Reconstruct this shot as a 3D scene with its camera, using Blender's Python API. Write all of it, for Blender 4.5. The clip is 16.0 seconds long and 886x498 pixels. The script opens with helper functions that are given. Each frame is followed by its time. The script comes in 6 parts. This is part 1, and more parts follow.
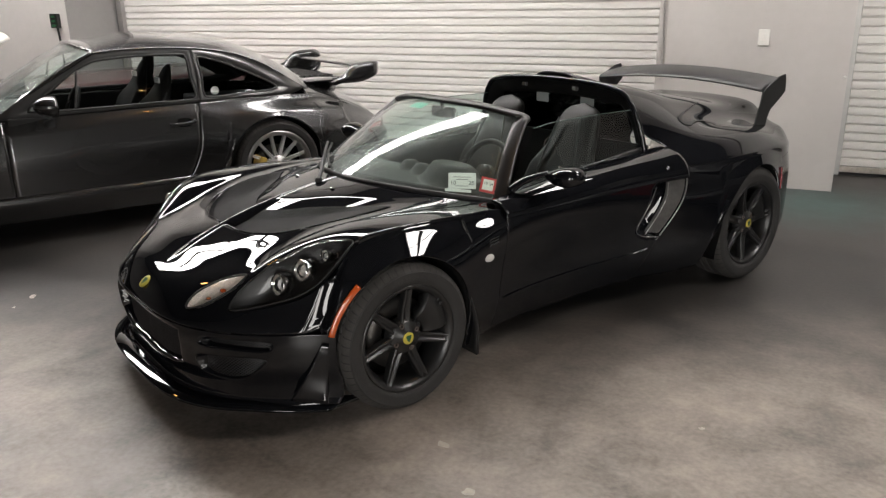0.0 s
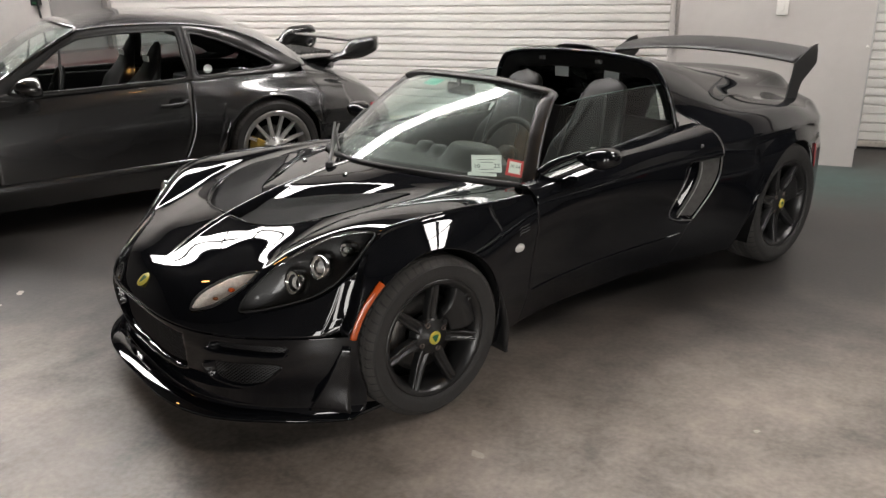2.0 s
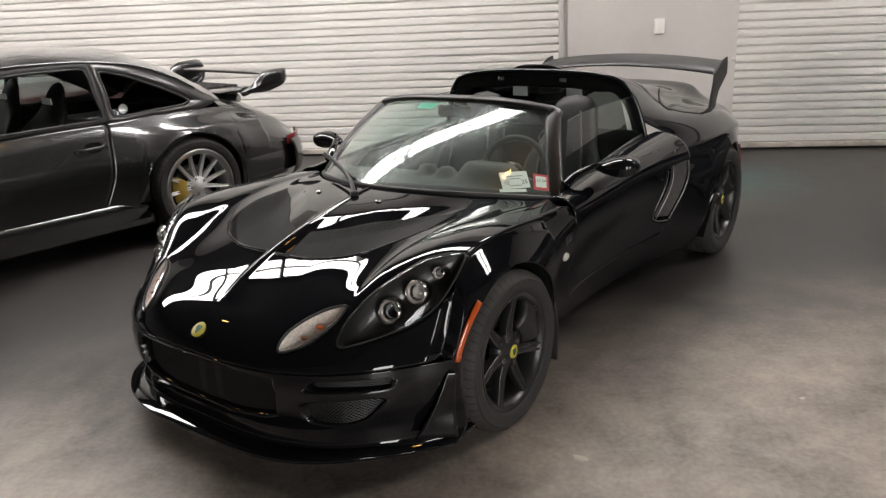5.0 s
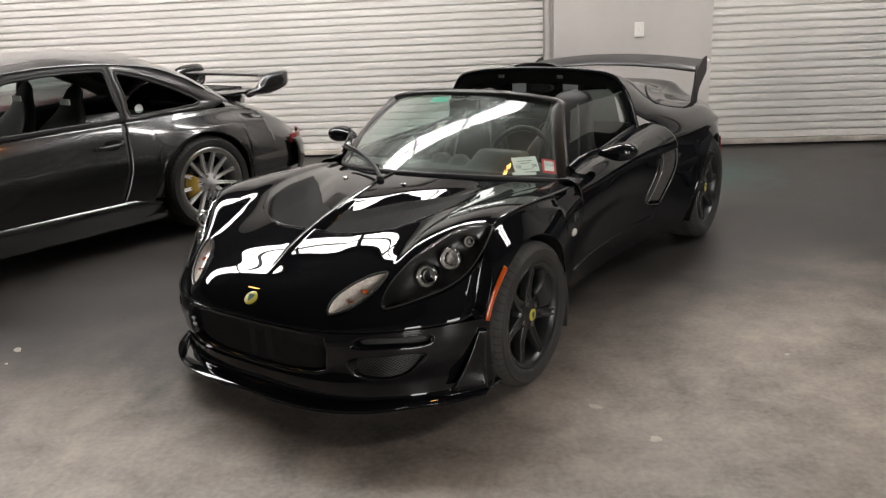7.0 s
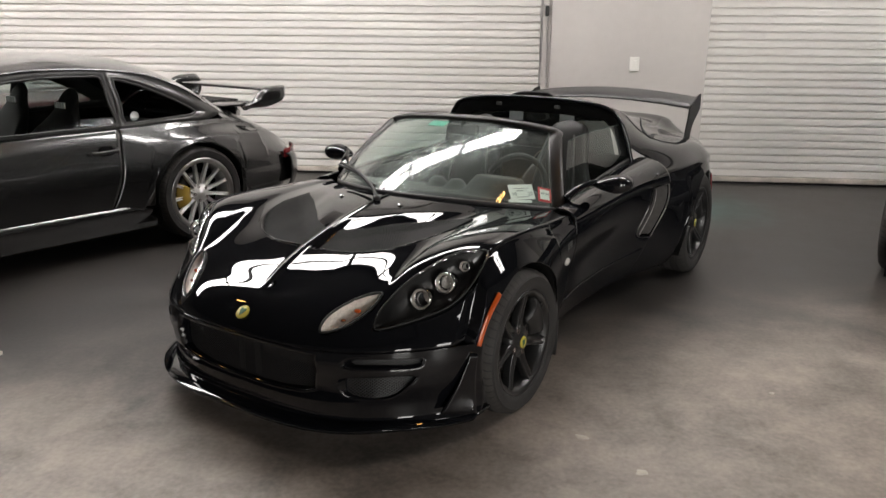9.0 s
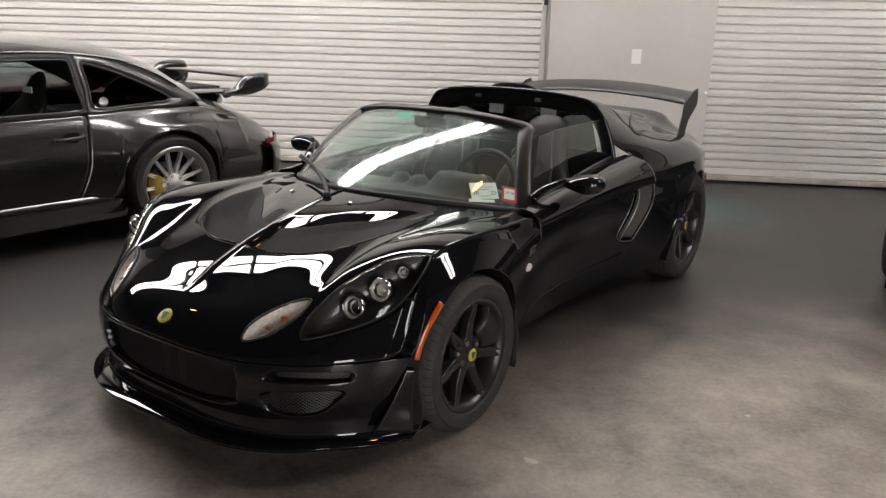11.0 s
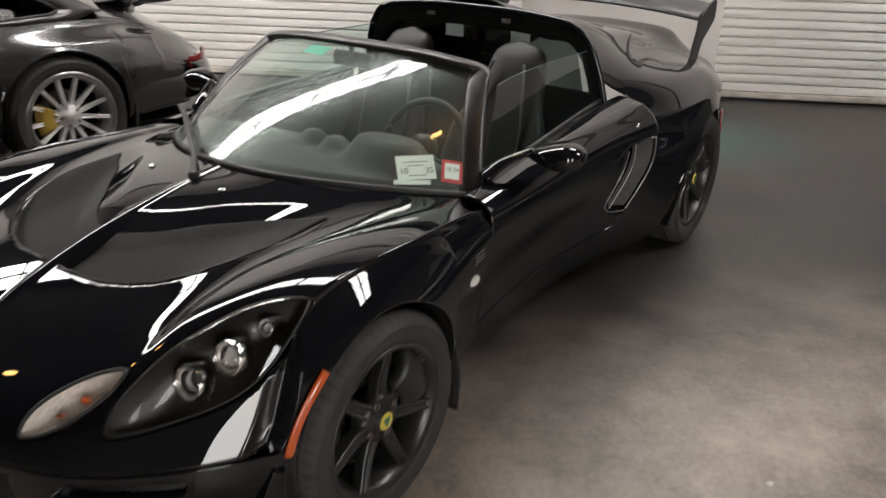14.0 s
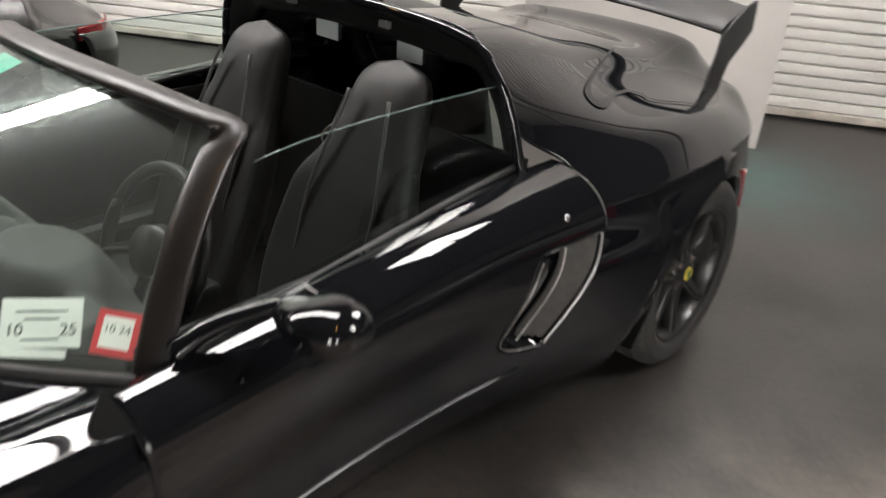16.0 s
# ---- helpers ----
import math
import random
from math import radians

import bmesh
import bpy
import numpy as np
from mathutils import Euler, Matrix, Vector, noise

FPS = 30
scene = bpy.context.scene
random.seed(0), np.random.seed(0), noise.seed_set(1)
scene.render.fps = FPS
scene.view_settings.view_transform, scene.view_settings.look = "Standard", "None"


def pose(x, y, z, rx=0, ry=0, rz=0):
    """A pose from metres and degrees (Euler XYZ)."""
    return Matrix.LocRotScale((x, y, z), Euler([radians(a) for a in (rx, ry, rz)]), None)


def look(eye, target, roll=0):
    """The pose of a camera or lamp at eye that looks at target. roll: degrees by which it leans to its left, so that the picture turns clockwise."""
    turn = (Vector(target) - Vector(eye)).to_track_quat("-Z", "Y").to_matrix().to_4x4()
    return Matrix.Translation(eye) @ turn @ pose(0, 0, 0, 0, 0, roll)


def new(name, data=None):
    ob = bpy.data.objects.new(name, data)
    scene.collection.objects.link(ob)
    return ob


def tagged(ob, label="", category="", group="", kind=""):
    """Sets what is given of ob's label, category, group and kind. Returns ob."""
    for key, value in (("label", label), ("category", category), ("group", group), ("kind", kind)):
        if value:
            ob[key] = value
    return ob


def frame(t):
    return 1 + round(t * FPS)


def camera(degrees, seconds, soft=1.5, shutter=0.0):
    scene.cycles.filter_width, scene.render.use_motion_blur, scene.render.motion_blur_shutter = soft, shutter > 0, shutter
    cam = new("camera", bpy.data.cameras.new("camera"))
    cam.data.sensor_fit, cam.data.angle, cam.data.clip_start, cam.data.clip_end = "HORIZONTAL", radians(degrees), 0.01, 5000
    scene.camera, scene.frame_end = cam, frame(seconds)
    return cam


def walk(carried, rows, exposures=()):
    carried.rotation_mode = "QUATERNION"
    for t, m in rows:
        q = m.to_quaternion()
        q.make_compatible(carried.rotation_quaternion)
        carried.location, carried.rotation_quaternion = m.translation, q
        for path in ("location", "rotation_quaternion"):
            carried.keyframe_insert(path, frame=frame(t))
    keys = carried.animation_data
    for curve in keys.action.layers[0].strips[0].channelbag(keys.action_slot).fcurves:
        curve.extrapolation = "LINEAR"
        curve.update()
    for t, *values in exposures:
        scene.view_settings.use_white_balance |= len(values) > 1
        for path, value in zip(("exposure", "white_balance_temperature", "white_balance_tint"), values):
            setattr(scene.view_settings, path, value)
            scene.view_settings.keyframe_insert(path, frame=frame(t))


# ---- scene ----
cam = camera(59.5, 16.0, soft=1.3, shutter=0.5)
PATH = [
    (0, (2.994, -1.549, 1.5), (1.494, -0.374, 0.89), -0.7),
    (0.5, (3.013, -1.559, 1.496), (1.52, -0.372, 0.895), -0.8),
    (1, (3.005, -1.547, 1.492), (1.518, -0.352, 0.891), -0.8),
    (1.5, (2.9, -1.496, 1.469), (1.402, -0.323, 0.851), -0.6),
    (2, (2.705, -1.493, 1.467), (1.236, -0.309, 0.802), -1.3),
    (2.5, (2.493, -1.492, 1.45), (1.056, -0.302, 0.731), -1.1),
    (3, (2.262, -1.468, 1.449), (0.86, -0.238, 0.727), -1.1),
    (3.5, (2.132, -1.524, 1.461), (0.799, -0.21, 0.756), -1.7),
    (4, (2.081, -1.698, 1.471), (0.863, -0.265, 0.791), -2.3),
    (4.2, (2.076, -1.801, 1.476), (0.898, -0.33, 0.808), -2.1),
    (6.3, (2.149, -2.411, 1.456), (1.025, -0.858, 0.889), -2.6),
    (6.5, (2.128, -2.448, 1.457), (1.025, -0.881, 0.885), -2.4),
    (7, (2.122, -2.508, 1.446), (1.035, -0.936, 0.855), -2.7),
    (7.5, (2.112, -2.537, 1.438), (1.028, -0.971, 0.827), -2.1),
    (8, (2.09, -2.545, 1.432), (1.002, -0.993, 0.795), -1.4),
    (8.5, (2.084, -2.551, 1.447), (1.022, -0.972, 0.833), -0.1),
    (9, (2.085, -2.538, 1.457), (1.028, -0.928, 0.918), 0.5),
    (9.2, (2.086, -2.523, 1.459), (1.026, -0.909, 0.938), 0.6),
    (11.3, (2.185, -2.121, 1.436), (1.075, -0.563, 0.854), 1.6),
    (11.5, (2.159, -2.082, 1.438), (1.051, -0.537, 0.817), 1.6),
    (12, (2.027, -1.947, 1.436), (0.965, -0.4, 0.745), 1.7),
    (12.5, (1.951, -1.847, 1.44), (0.936, -0.301, 0.679), 1.8),
    (13, (1.923, -1.711, 1.435), (0.917, -0.197, 0.601), 2.0),
    (13.5, (1.904, -1.499, 1.473), (0.859, -0.013, 0.635), 1.5),
    (14, (1.827, -1.247, 1.5), (0.788, 0.25, 0.676), 1.3),
    (14.5, (1.748, -0.919, 1.485), (0.773, 0.629, 0.677), 0.9),
    (15, (1.737, -0.541, 1.472), (0.788, 0.992, 0.607), 1.4),
    (15.5, (1.685, -0.187, 1.456), (0.693, 1.289, 0.54), 2.7),
    (15.7, (1.691, -0.067, 1.421), (0.626, 1.373, 0.532), 3.5),
    (16, (1.611, 0.149, 1.459), (0.462, 1.505, 0.542), 4.0),
]
walk(cam, [(t, look(eye, target, roll)) for t, eye, target, roll in PATH], exposures=[(0.0, 0.16), (3.0, 0.22), (4.0, 0.22), (6.5, 0.08), (9.0, 0.08), (11.3, 0.06), (12.6, 0.05), (13.6, 0.20), (14.5, 0.24), (15.2, 0.52), (16.0, 0.68)])


# ---- world and light ----
world = bpy.data.worlds.new("sky")
world.use_nodes = True
scene.world = world
wn = world.node_tree.nodes
sky = wn.new("ShaderNodeTexSky")
sky.sky_type, sky.sun_disc = "NISHITA", False
sky.sun_elevation, sky.sun_rotation = radians(40), radians(150)
wn["Background"].inputs["Strength"].default_value = 0.10
world.node_tree.links.new(sky.outputs[0], wn["Background"].inputs["Color"])

# room basis: local x along the back wall, local y towards it
ROOM = pose(-0.37, 4.22, 0, 0, 0, 28)
FRONT_Y = -9.5
CEIL_Z = 4.45
LIGHT_Y, LIGHT_Z = -1.5, 4.2

TUBE_GLOW = 26.0

# daylight through the two open doorways in the front wall, behind the camera
GATES, GATE_H = ((0.4, 1.4), (3.0, 4.1)), 2.25
for x0, x1 in GATES:
    gate = bpy.data.lights.new("gate_daylight", "AREA")
    gate.shape, gate.size, gate.size_y = "RECTANGLE", x1 - x0, GATE_H
    gate.energy, gate.color = 80.0, (1.0, 0.97, 0.93)
    new("gate_daylight", gate).matrix_world = ROOM @ pose((x0 + x1) / 2, FRONT_Y - 0.1, GATE_H / 2, 90, 0, 0)


# ---- materials ----
def material(name, color, rough=0.5, metal=0.0, coat=0.0, coat_rough=0.03, spec=0.5, vary=0.0, scale=8.0, bump=0.0, bump_scale=60.0, rough_vary=0.0):
    m = bpy.data.materials.new(name)
    m.use_nodes = True
    nt = m.node_tree
    b = nt.nodes["Principled BSDF"]
    b.inputs["Base Color"].default_value = (*color, 1)
    b.inputs["Roughness"].default_value = rough
    b.inputs["Metallic"].default_value = metal
    b.inputs["Coat Weight"].default_value = coat
    b.inputs["Coat Roughness"].default_value = coat_rough
    b.inputs["Specular IOR Level"].default_value = spec
    tc = nt.nodes.new("ShaderNodeTexCoord")
    if vary or rough_vary:
        a = nt.nodes.new("ShaderNodeTexNoise")
        a.inputs["Scale"].default_value, a.inputs["Detail"].default_value = scale, 8
        c = nt.nodes.new("ShaderNodeTexNoise")
        c.inputs["Scale"].default_value, c.inputs["Detail"].default_value = scale * 9, 4
        nt.links.new(tc.outputs["Object"], a.inputs["Vector"])
        nt.links.new(tc.outputs["Object"], c.inputs["Vector"])
        add = nt.nodes.new("ShaderNodeMath")
        add.operation, add.use_clamp = "MULTIPLY_ADD", True
        nt.links.new(c.outputs["Fac"], add.inputs[0])
        add.inputs[1].default_value = 0.35
        nt.links.new(a.outputs["Fac"], add.inputs[2])
        if vary:
            ramp = nt.nodes.new("ShaderNodeMapRange")
            ramp.inputs["From Min"].default_value, ramp.inputs["From Max"].default_value = 0.4, 0.95
            ramp.inputs["To Min"].default_value, ramp.inputs["To Max"].default_value = 1 - vary, 1 + vary
            nt.links.new(add.outputs[0], ramp.inputs["Value"])
            mix = nt.nodes.new("ShaderNodeVectorMath")
            mix.operation = "SCALE"
            mix.inputs[0].default_value = color
            nt.links.new(ramp.outputs[0], mix.inputs["Scale"])
            nt.links.new(mix.outputs[0], b.inputs["Base Color"])
        if rough_vary:
            rr = nt.nodes.new("ShaderNodeMapRange")
            rr.inputs["From Min"].default_value, rr.inputs["From Max"].default_value = 0.4, 0.95
            rr.inputs["To Min"].default_value, rr.inputs["To Max"].default_value = max(0.02, rough - rough_vary), rough + rough_vary
            nt.links.new(add.outputs[0], rr.inputs["Value"])
            nt.links.new(rr.outputs[0], b.inputs["Roughness"])
    if bump:
        n = nt.nodes.new("ShaderNodeTexNoise")
        n.inputs["Scale"].default_value, n.inputs["Detail"].default_value = bump_scale, 6
        nt.links.new(tc.outputs["Object"], n.inputs["Vector"])
        bp = nt.nodes.new("ShaderNodeBump")
        bp.inputs["Strength"].default_value, bp.inputs["Distance"].default_value = bump, 0.01
        nt.links.new(n.outputs["Fac"], bp.inputs["Height"])
        nt.links.new(bp.outputs[0], b.inputs["Normal"])
    return m


def glow(name, color, strength):
    m = bpy.data.materials.new(name)
    m.use_nodes = True
    b = m.node_tree.nodes["Principled BSDF"]
    b.inputs["Base Color"].default_value = (*color, 1)
    b.inputs["Emission Color"].default_value = (*color, 1)
    b.inputs["Emission Strength"].default_value = strength
    return m


def thin_glass(name, tint, gloss=1.0, dust=0.0):
    m = bpy.data.materials.new(name)
    m.use_nodes = True
    nt = m.node_tree
    nt.nodes.clear()
    out = nt.nodes.new("ShaderNodeOutputMaterial")
    t = nt.nodes.new("ShaderNodeBsdfTransparent")
    t.inputs["Color"].default_value = (*tint, 1)
    g = nt.nodes.new("ShaderNodeBsdfGlossy")
    g.inputs["Roughness"].default_value = 0.0
    g.inputs["Color"].default_value = (gloss, gloss, gloss, 1)
    f = nt.nodes.new("ShaderNodeFresnel")
    f.inputs["IOR"].default_value = 1.5
    mix = nt.nodes.new("ShaderNodeMixShader")
    nt.links.new(f.outputs[0], mix.inputs[0])
    nt.links.new(t.outputs[0], mix.inputs[1])
    nt.links.new(g.outputs[0], mix.inputs[2])
    last = mix
    if dust:
        d = nt.nodes.new("ShaderNodeBsdfDiffuse")
        d.inputs["Color"].default_value = (0.55, 0.60, 0.57, 1)
        smear = nt.nodes.new("ShaderNodeBsdfGlossy")
        smear.inputs["Roughness"].default_value = 0.30
        smear.inputs["Color"].default_value = (0.90, 1.0, 0.96, 1)
        film = nt.nodes.new("ShaderNodeMixShader")
        film.inputs[0].default_value = 0.40
        nt.links.new(d.outputs[0], film.inputs[1])
        nt.links.new(smear.outputs[0], film.inputs[2])
        last = nt.nodes.new("ShaderNodeMixShader")
        last.inputs[0].default_value = dust
        nt.links.new(mix.outputs[0], last.inputs[1])
        nt.links.new(film.outputs[0], last.inputs[2])
    nt.links.new(last.outputs[0], out.inputs["Surface"])
    return m


def floor_material():
    m = bpy.data.materials.new("sealed_concrete")
    m.use_nodes = True
    nt = m.node_tree
    b = nt.nodes["Principled BSDF"]
    tc = nt.nodes.new("ShaderNodeTexCoord")

    def tex(scale, detail, rough=0.55, distort=0.0):
        n = nt.nodes.new("ShaderNodeTexNoise")
        n.inputs["Scale"].default_value, n.inputs["Detail"].default_value = scale, detail
        n.inputs["Roughness"].default_value, n.inputs["Distortion"].default_value = rough, distort
        nt.links.new(tc.outputs["Object"], n.inputs["Vector"])
        return n

    big, mid, fine = tex(0.9, 6, 0.6, 0.6), tex(4.5, 8, 0.65, 0.3), tex(45, 5)
    mm = nt.nodes.new("ShaderNodeMath")
    mm.operation = "MULTIPLY_ADD"
    nt.links.new(mid.outputs["Fac"], mm.inputs[0])
    mm.inputs[1].default_value = 0.7
    nt.links.new(big.outputs["Fac"], mm.inputs[2])
    m2 = nt.nodes.new("ShaderNodeMath")
    m2.operation = "MULTIPLY_ADD"
    nt.links.new(fine.outputs["Fac"], m2.inputs[0])
    m2.inputs[1].default_value = 0.34
    nt.links.new(mm.outputs[0], m2.inputs[2])
    ramp = nt.nodes.new("ShaderNodeValToRGB")
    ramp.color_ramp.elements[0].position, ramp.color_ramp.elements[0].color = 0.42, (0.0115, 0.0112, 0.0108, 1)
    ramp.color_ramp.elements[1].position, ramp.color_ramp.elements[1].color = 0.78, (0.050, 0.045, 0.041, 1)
    sc = nt.nodes.new("ShaderNodeMapRange")
    sc.inputs["From Min"].default_value, sc.inputs["From Max"].default_value = 0.3, 1.5
    nt.links.new(m2.outputs[0], sc.inputs["Value"])
    nt.links.new(sc.outputs[0], ramp.inputs["Fac"])
    # light fall-off painted in: dark floor at the back, paler towards the gateway
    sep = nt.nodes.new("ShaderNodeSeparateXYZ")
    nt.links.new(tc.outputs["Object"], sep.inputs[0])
    falloff_in = nt.nodes.new("ShaderNodeMath")
    falloff_in.operation = "MULTIPLY_ADD"
    nt.links.new(big.outputs["Fac"], falloff_in.inputs[0])
    falloff_in.inputs[1].default_value = -1.2
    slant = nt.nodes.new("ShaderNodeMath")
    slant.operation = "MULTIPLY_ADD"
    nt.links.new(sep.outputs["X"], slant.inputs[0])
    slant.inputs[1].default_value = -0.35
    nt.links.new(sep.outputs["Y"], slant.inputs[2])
    nt.links.new(slant.outputs[0], falloff_in.inputs[2])
    falloff = nt.nodes.new("ShaderNodeMapRange")
    falloff.interpolation_type = "SMOOTHSTEP"
    falloff.inputs["From Min"].default_value, falloff.inputs["From Max"].default_value = -3.1, -5.0
    nt.links.new(falloff_in.outputs[0], falloff.inputs["Value"])
    ramp_lit = nt.nodes.new("ShaderNodeValToRGB")
    ramp_lit.color_ramp.elements[0].position, ramp_lit.color_ramp.elements[0].color = 0.42, (0.13, 0.112, 0.097, 1)
    ramp_lit.color_ramp.elements[1].position, ramp_lit.color_ramp.elements[1].color = 0.78, (0.42, 0.358, 0.309, 1)
    nt.links.new(sc.outputs[0], ramp_lit.inputs["Fac"])
    # dark and pale concrete tones mixed by the painted fall-off
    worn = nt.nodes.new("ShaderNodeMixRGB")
    nt.links.new(falloff.outputs[0], worn.inputs[0])
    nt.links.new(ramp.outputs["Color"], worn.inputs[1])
    nt.links.new(ramp_lit.outputs["Color"], worn.inputs[2])
    # a teal-tinted patch near the pier, ragged at its edge
    dist = nt.nodes.new("ShaderNodeVectorMath")
    dist.operation = "DISTANCE"
    nt.links.new(tc.outputs["Object"], dist.inputs[0])
    dist.inputs[1].default_value = (0.55, -0.35, 0.0)
    wob = nt.nodes.new("ShaderNodeMath")
    wob.operation = "MULTIPLY_ADD"
    nt.links.new(mid.outputs["Fac"], wob.inputs[0])
    wob.inputs[1].default_value = 0.7
    nt.links.new(dist.outputs["Value"], wob.inputs[2])
    edge = nt.nodes.new("ShaderNodeMapRange")
    edge.inputs["From Min"].default_value, edge.inputs["From Max"].default_value = 0.45, 1.15
    edge.inputs["To Min"].default_value, edge.inputs["To Max"].default_value = 0.55, 0.0
    nt.links.new(wob.outputs[0], edge.inputs["Value"])
    teal_patch = nt.nodes.new("ShaderNodeMixRGB")
    teal_patch.inputs[2].default_value = (0.03, 0.085, 0.078, 1)
    nt.links.new(edge.outputs[0], teal_patch.inputs[0])
    nt.links.new(worn.outputs[0], teal_patch.inputs[1])
    nt.links.new(teal_patch.outputs[0], b.inputs["Base Color"])
    rr = nt.nodes.new("ShaderNodeMapRange")
    rr.inputs["From Min"].default_value, rr.inputs["From Max"].default_value = 0.5, 1.2
    rr.inputs["To Min"].default_value, rr.inputs["To Max"].default_value = 0.34, 0.50
    nt.links.new(mm.outputs[0], rr.inputs["Value"])
    nt.links.new(rr.outputs[0], b.inputs["Roughness"])
    b.inputs["Specular IOR Level"].default_value = 0.55
    bp = nt.nodes.new("ShaderNodeBump")
    bp.inputs["Strength"].default_value, bp.inputs["Distance"].default_value = 0.25, 0.004
    nt.links.new(m2.outputs[0], bp.inputs["Height"])
    nt.links.new(bp.outputs[0], b.inputs["Normal"])
    return m


MAT_FLOOR = floor_material()
MAT_WALL = material("wall_paint", (0.50, 0.475, 0.455), 0.75, vary=0.07, scale=1.4, bump=0.12, bump_scale=90)
MAT_WALL_DARK = material("dark_wall_grey", (0.27, 0.26, 0.255), 0.7, vary=0.08, scale=2)
# for walls out of view, kept dark to limit bounce and reflections
MAT_HALL = material("unseen_wall_dark", (0.13, 0.125, 0.12), 0.75, vary=0.08, scale=2)
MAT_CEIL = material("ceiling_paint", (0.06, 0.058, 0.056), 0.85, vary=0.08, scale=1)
MAT_SLAT = material("shutter_white", (0.74, 0.72, 0.69), 0.38, vary=0.05, scale=1.5, rough_vary=0.08)
MAT_BAR = material("scuffed_bar", (0.50, 0.46, 0.41), 0.55, vary=0.38, scale=5, rough_vary=0.1)
MAT_STEEL = material("galvanised_steel", (0.42, 0.41, 0.40), 0.42, 0.8, vary=0.12, scale=10)
MAT_PAINT = material("black_gloss_paint", (0.0050, 0.0054, 0.0068), 0.3, coat=1.0, coat_rough=0.008, spec=0.0)
MAT_SATIN = material("satin_black", (0.012, 0.012, 0.012), 0.42, vary=0.15, scale=20)
MAT_WINGBLACK = material("wing_satin_black", (0.0168, 0.0168, 0.0174), 0.40, vary=0.08, scale=14)
MAT_FRAME = material("screen_frame_black", (0.011, 0.0095, 0.0088), 0.36, vary=0.1, scale=10, rough_vary=0.05)
MAT_TYRE = material("tyre_rubber", (0.024, 0.023, 0.022), 0.68, vary=0.22, scale=9, bump=0.15, bump_scale=120)
MAT_TREAD = material("dusty_tread_rubber", (0.048, 0.045, 0.042), 0.75, vary=0.30, scale=14, bump=0.2, bump_scale=140)
MAT_RIM = material("rim_satin_black", (0.011, 0.011, 0.0112), 0.34, coat=0.25, coat_rough=0.2, vary=0.15, scale=20)
MAT_RIM_SILVER = material("rim_silver", (0.72, 0.71, 0.70), 0.38, 0.45, vary=0.06, scale=14)
MAT_DISC = material("brake_disc", (0.10, 0.095, 0.09), 0.42, 0.9, vary=0.25, scale=22)
MAT_OCHRE = material("ochre_caliper", (0.36, 0.24, 0.04), 0.4, vary=0.2, scale=20)
MAT_QUARTER = thin_glass("dark_quarter_glass", (0.36, 0.40, 0.40), 0.2)
MAT_YELLOW = material("yellow_enamel", (0.55, 0.46, 0.07), 0.3)
MAT_GREEN = material("green_enamel", (0.02, 0.10, 0.04), 0.3)
MAT_AMBER = material("amber_lens", (0.52, 0.085, 0.012), 0.14, coat=0.8)
MAT_AMBER_DARK = material("dull_amber_lens", (0.22, 0.06, 0.014), 0.2, coat=0.8)
MAT_RED = material("red_lens", (0.20, 0.010, 0.014), 0.14, coat=0.8)
MAT_CHROME = material("chrome", (0.72, 0.72, 0.72), 0.08, 1.0)
MAT_GREY = material("grey_paint", (0.100, 0.100, 0.101), 0.25, 0.95, coat=1.0, coat_rough=0.02, vary=0.05, scale=4)
MAT_PILLAR = material("dark_grey_gloss", (0.018, 0.0175, 0.017), 0.35, coat=0.6, coat_rough=0.05)
MAT_GLASS = thin_glass("green_tinted_glass", (0.76, 0.87, 0.82), dust=0.085)
MAT_GLASS_DARK = thin_glass("smoked_glass", (0.14, 0.165, 0.155))
MAT_LEATHER = material("black_leather", (0.0075, 0.0075, 0.0075), 0.52, spec=0.35, vary=0.2, scale=16)
MAT_DASH = material("dash_vinyl", (0.055, 0.060, 0.057), 0.6, vary=0.15, scale=16, bump=0.2, bump_scale=260)
MAT_TRIM = material("black_padded_trim", (0.0095, 0.0095, 0.0095), 0.42, vary=0.15, scale=20, bump=0.15, bump_scale=200)
MAT_GLASS_EDGE = material("ground_glass_edge", (0.10, 0.14, 0.13), 0.25)
MAT_RUBBER = material("black_rubber", (0.010, 0.010, 0.010), 0.55)
MAT_VOID = material("underbody_black", (0.003, 0.003, 0.003), 0.8, spec=0.15)
MAT_MESH = material("mesh_black", (0.018, 0.018, 0.019), 0.40, 0.2)
MAT_HOUSING = material("lamp_housing_black", (0.0045, 0.0045, 0.0045), 0.30, spec=0.4, coat=0.4)
MAT_COVER = thin_glass("clear_cover", (0.93, 0.93, 0.93))
MAT_LENS = thin_glass("lamp_lens", (0.80, 0.84, 0.88))
MAT_GLASS_SIDE = thin_glass("side_glass", (0.70, 0.79, 0.76))
MAT_LENS_WHITE = material("frosted_lens", (0.62, 0.60, 0.57), 0.2, coat=0.8)
MAT_REFLECT = material("silvered_reflector", (0.84, 0.78, 0.72), 0.34, 0.6, vary=0.25, scale=90, bump=0.5, bump_scale=160)
MAT_PAPER = material("printed_paper", (0.80, 0.82, 0.79), 0.6)
MAT_RED_PAPER = material("red_print", (0.62, 0.05, 0.06), 0.6)
MAT_INK = material("black_ink", (0.05, 0.06, 0.06), 0.6)
MAT_TEAL = material("teal_label", (0.05, 0.50, 0.36), 0.5)
MAT_TINTED = material("pale_label", (0.38, 0.42, 0.42), 0.6)
MAT_SEAM = material("grey_piping", (0.06, 0.06, 0.06), 0.5)
MAT_EMBLEM = material("dull_grey_print", (0.10, 0.10, 0.10), 0.5)
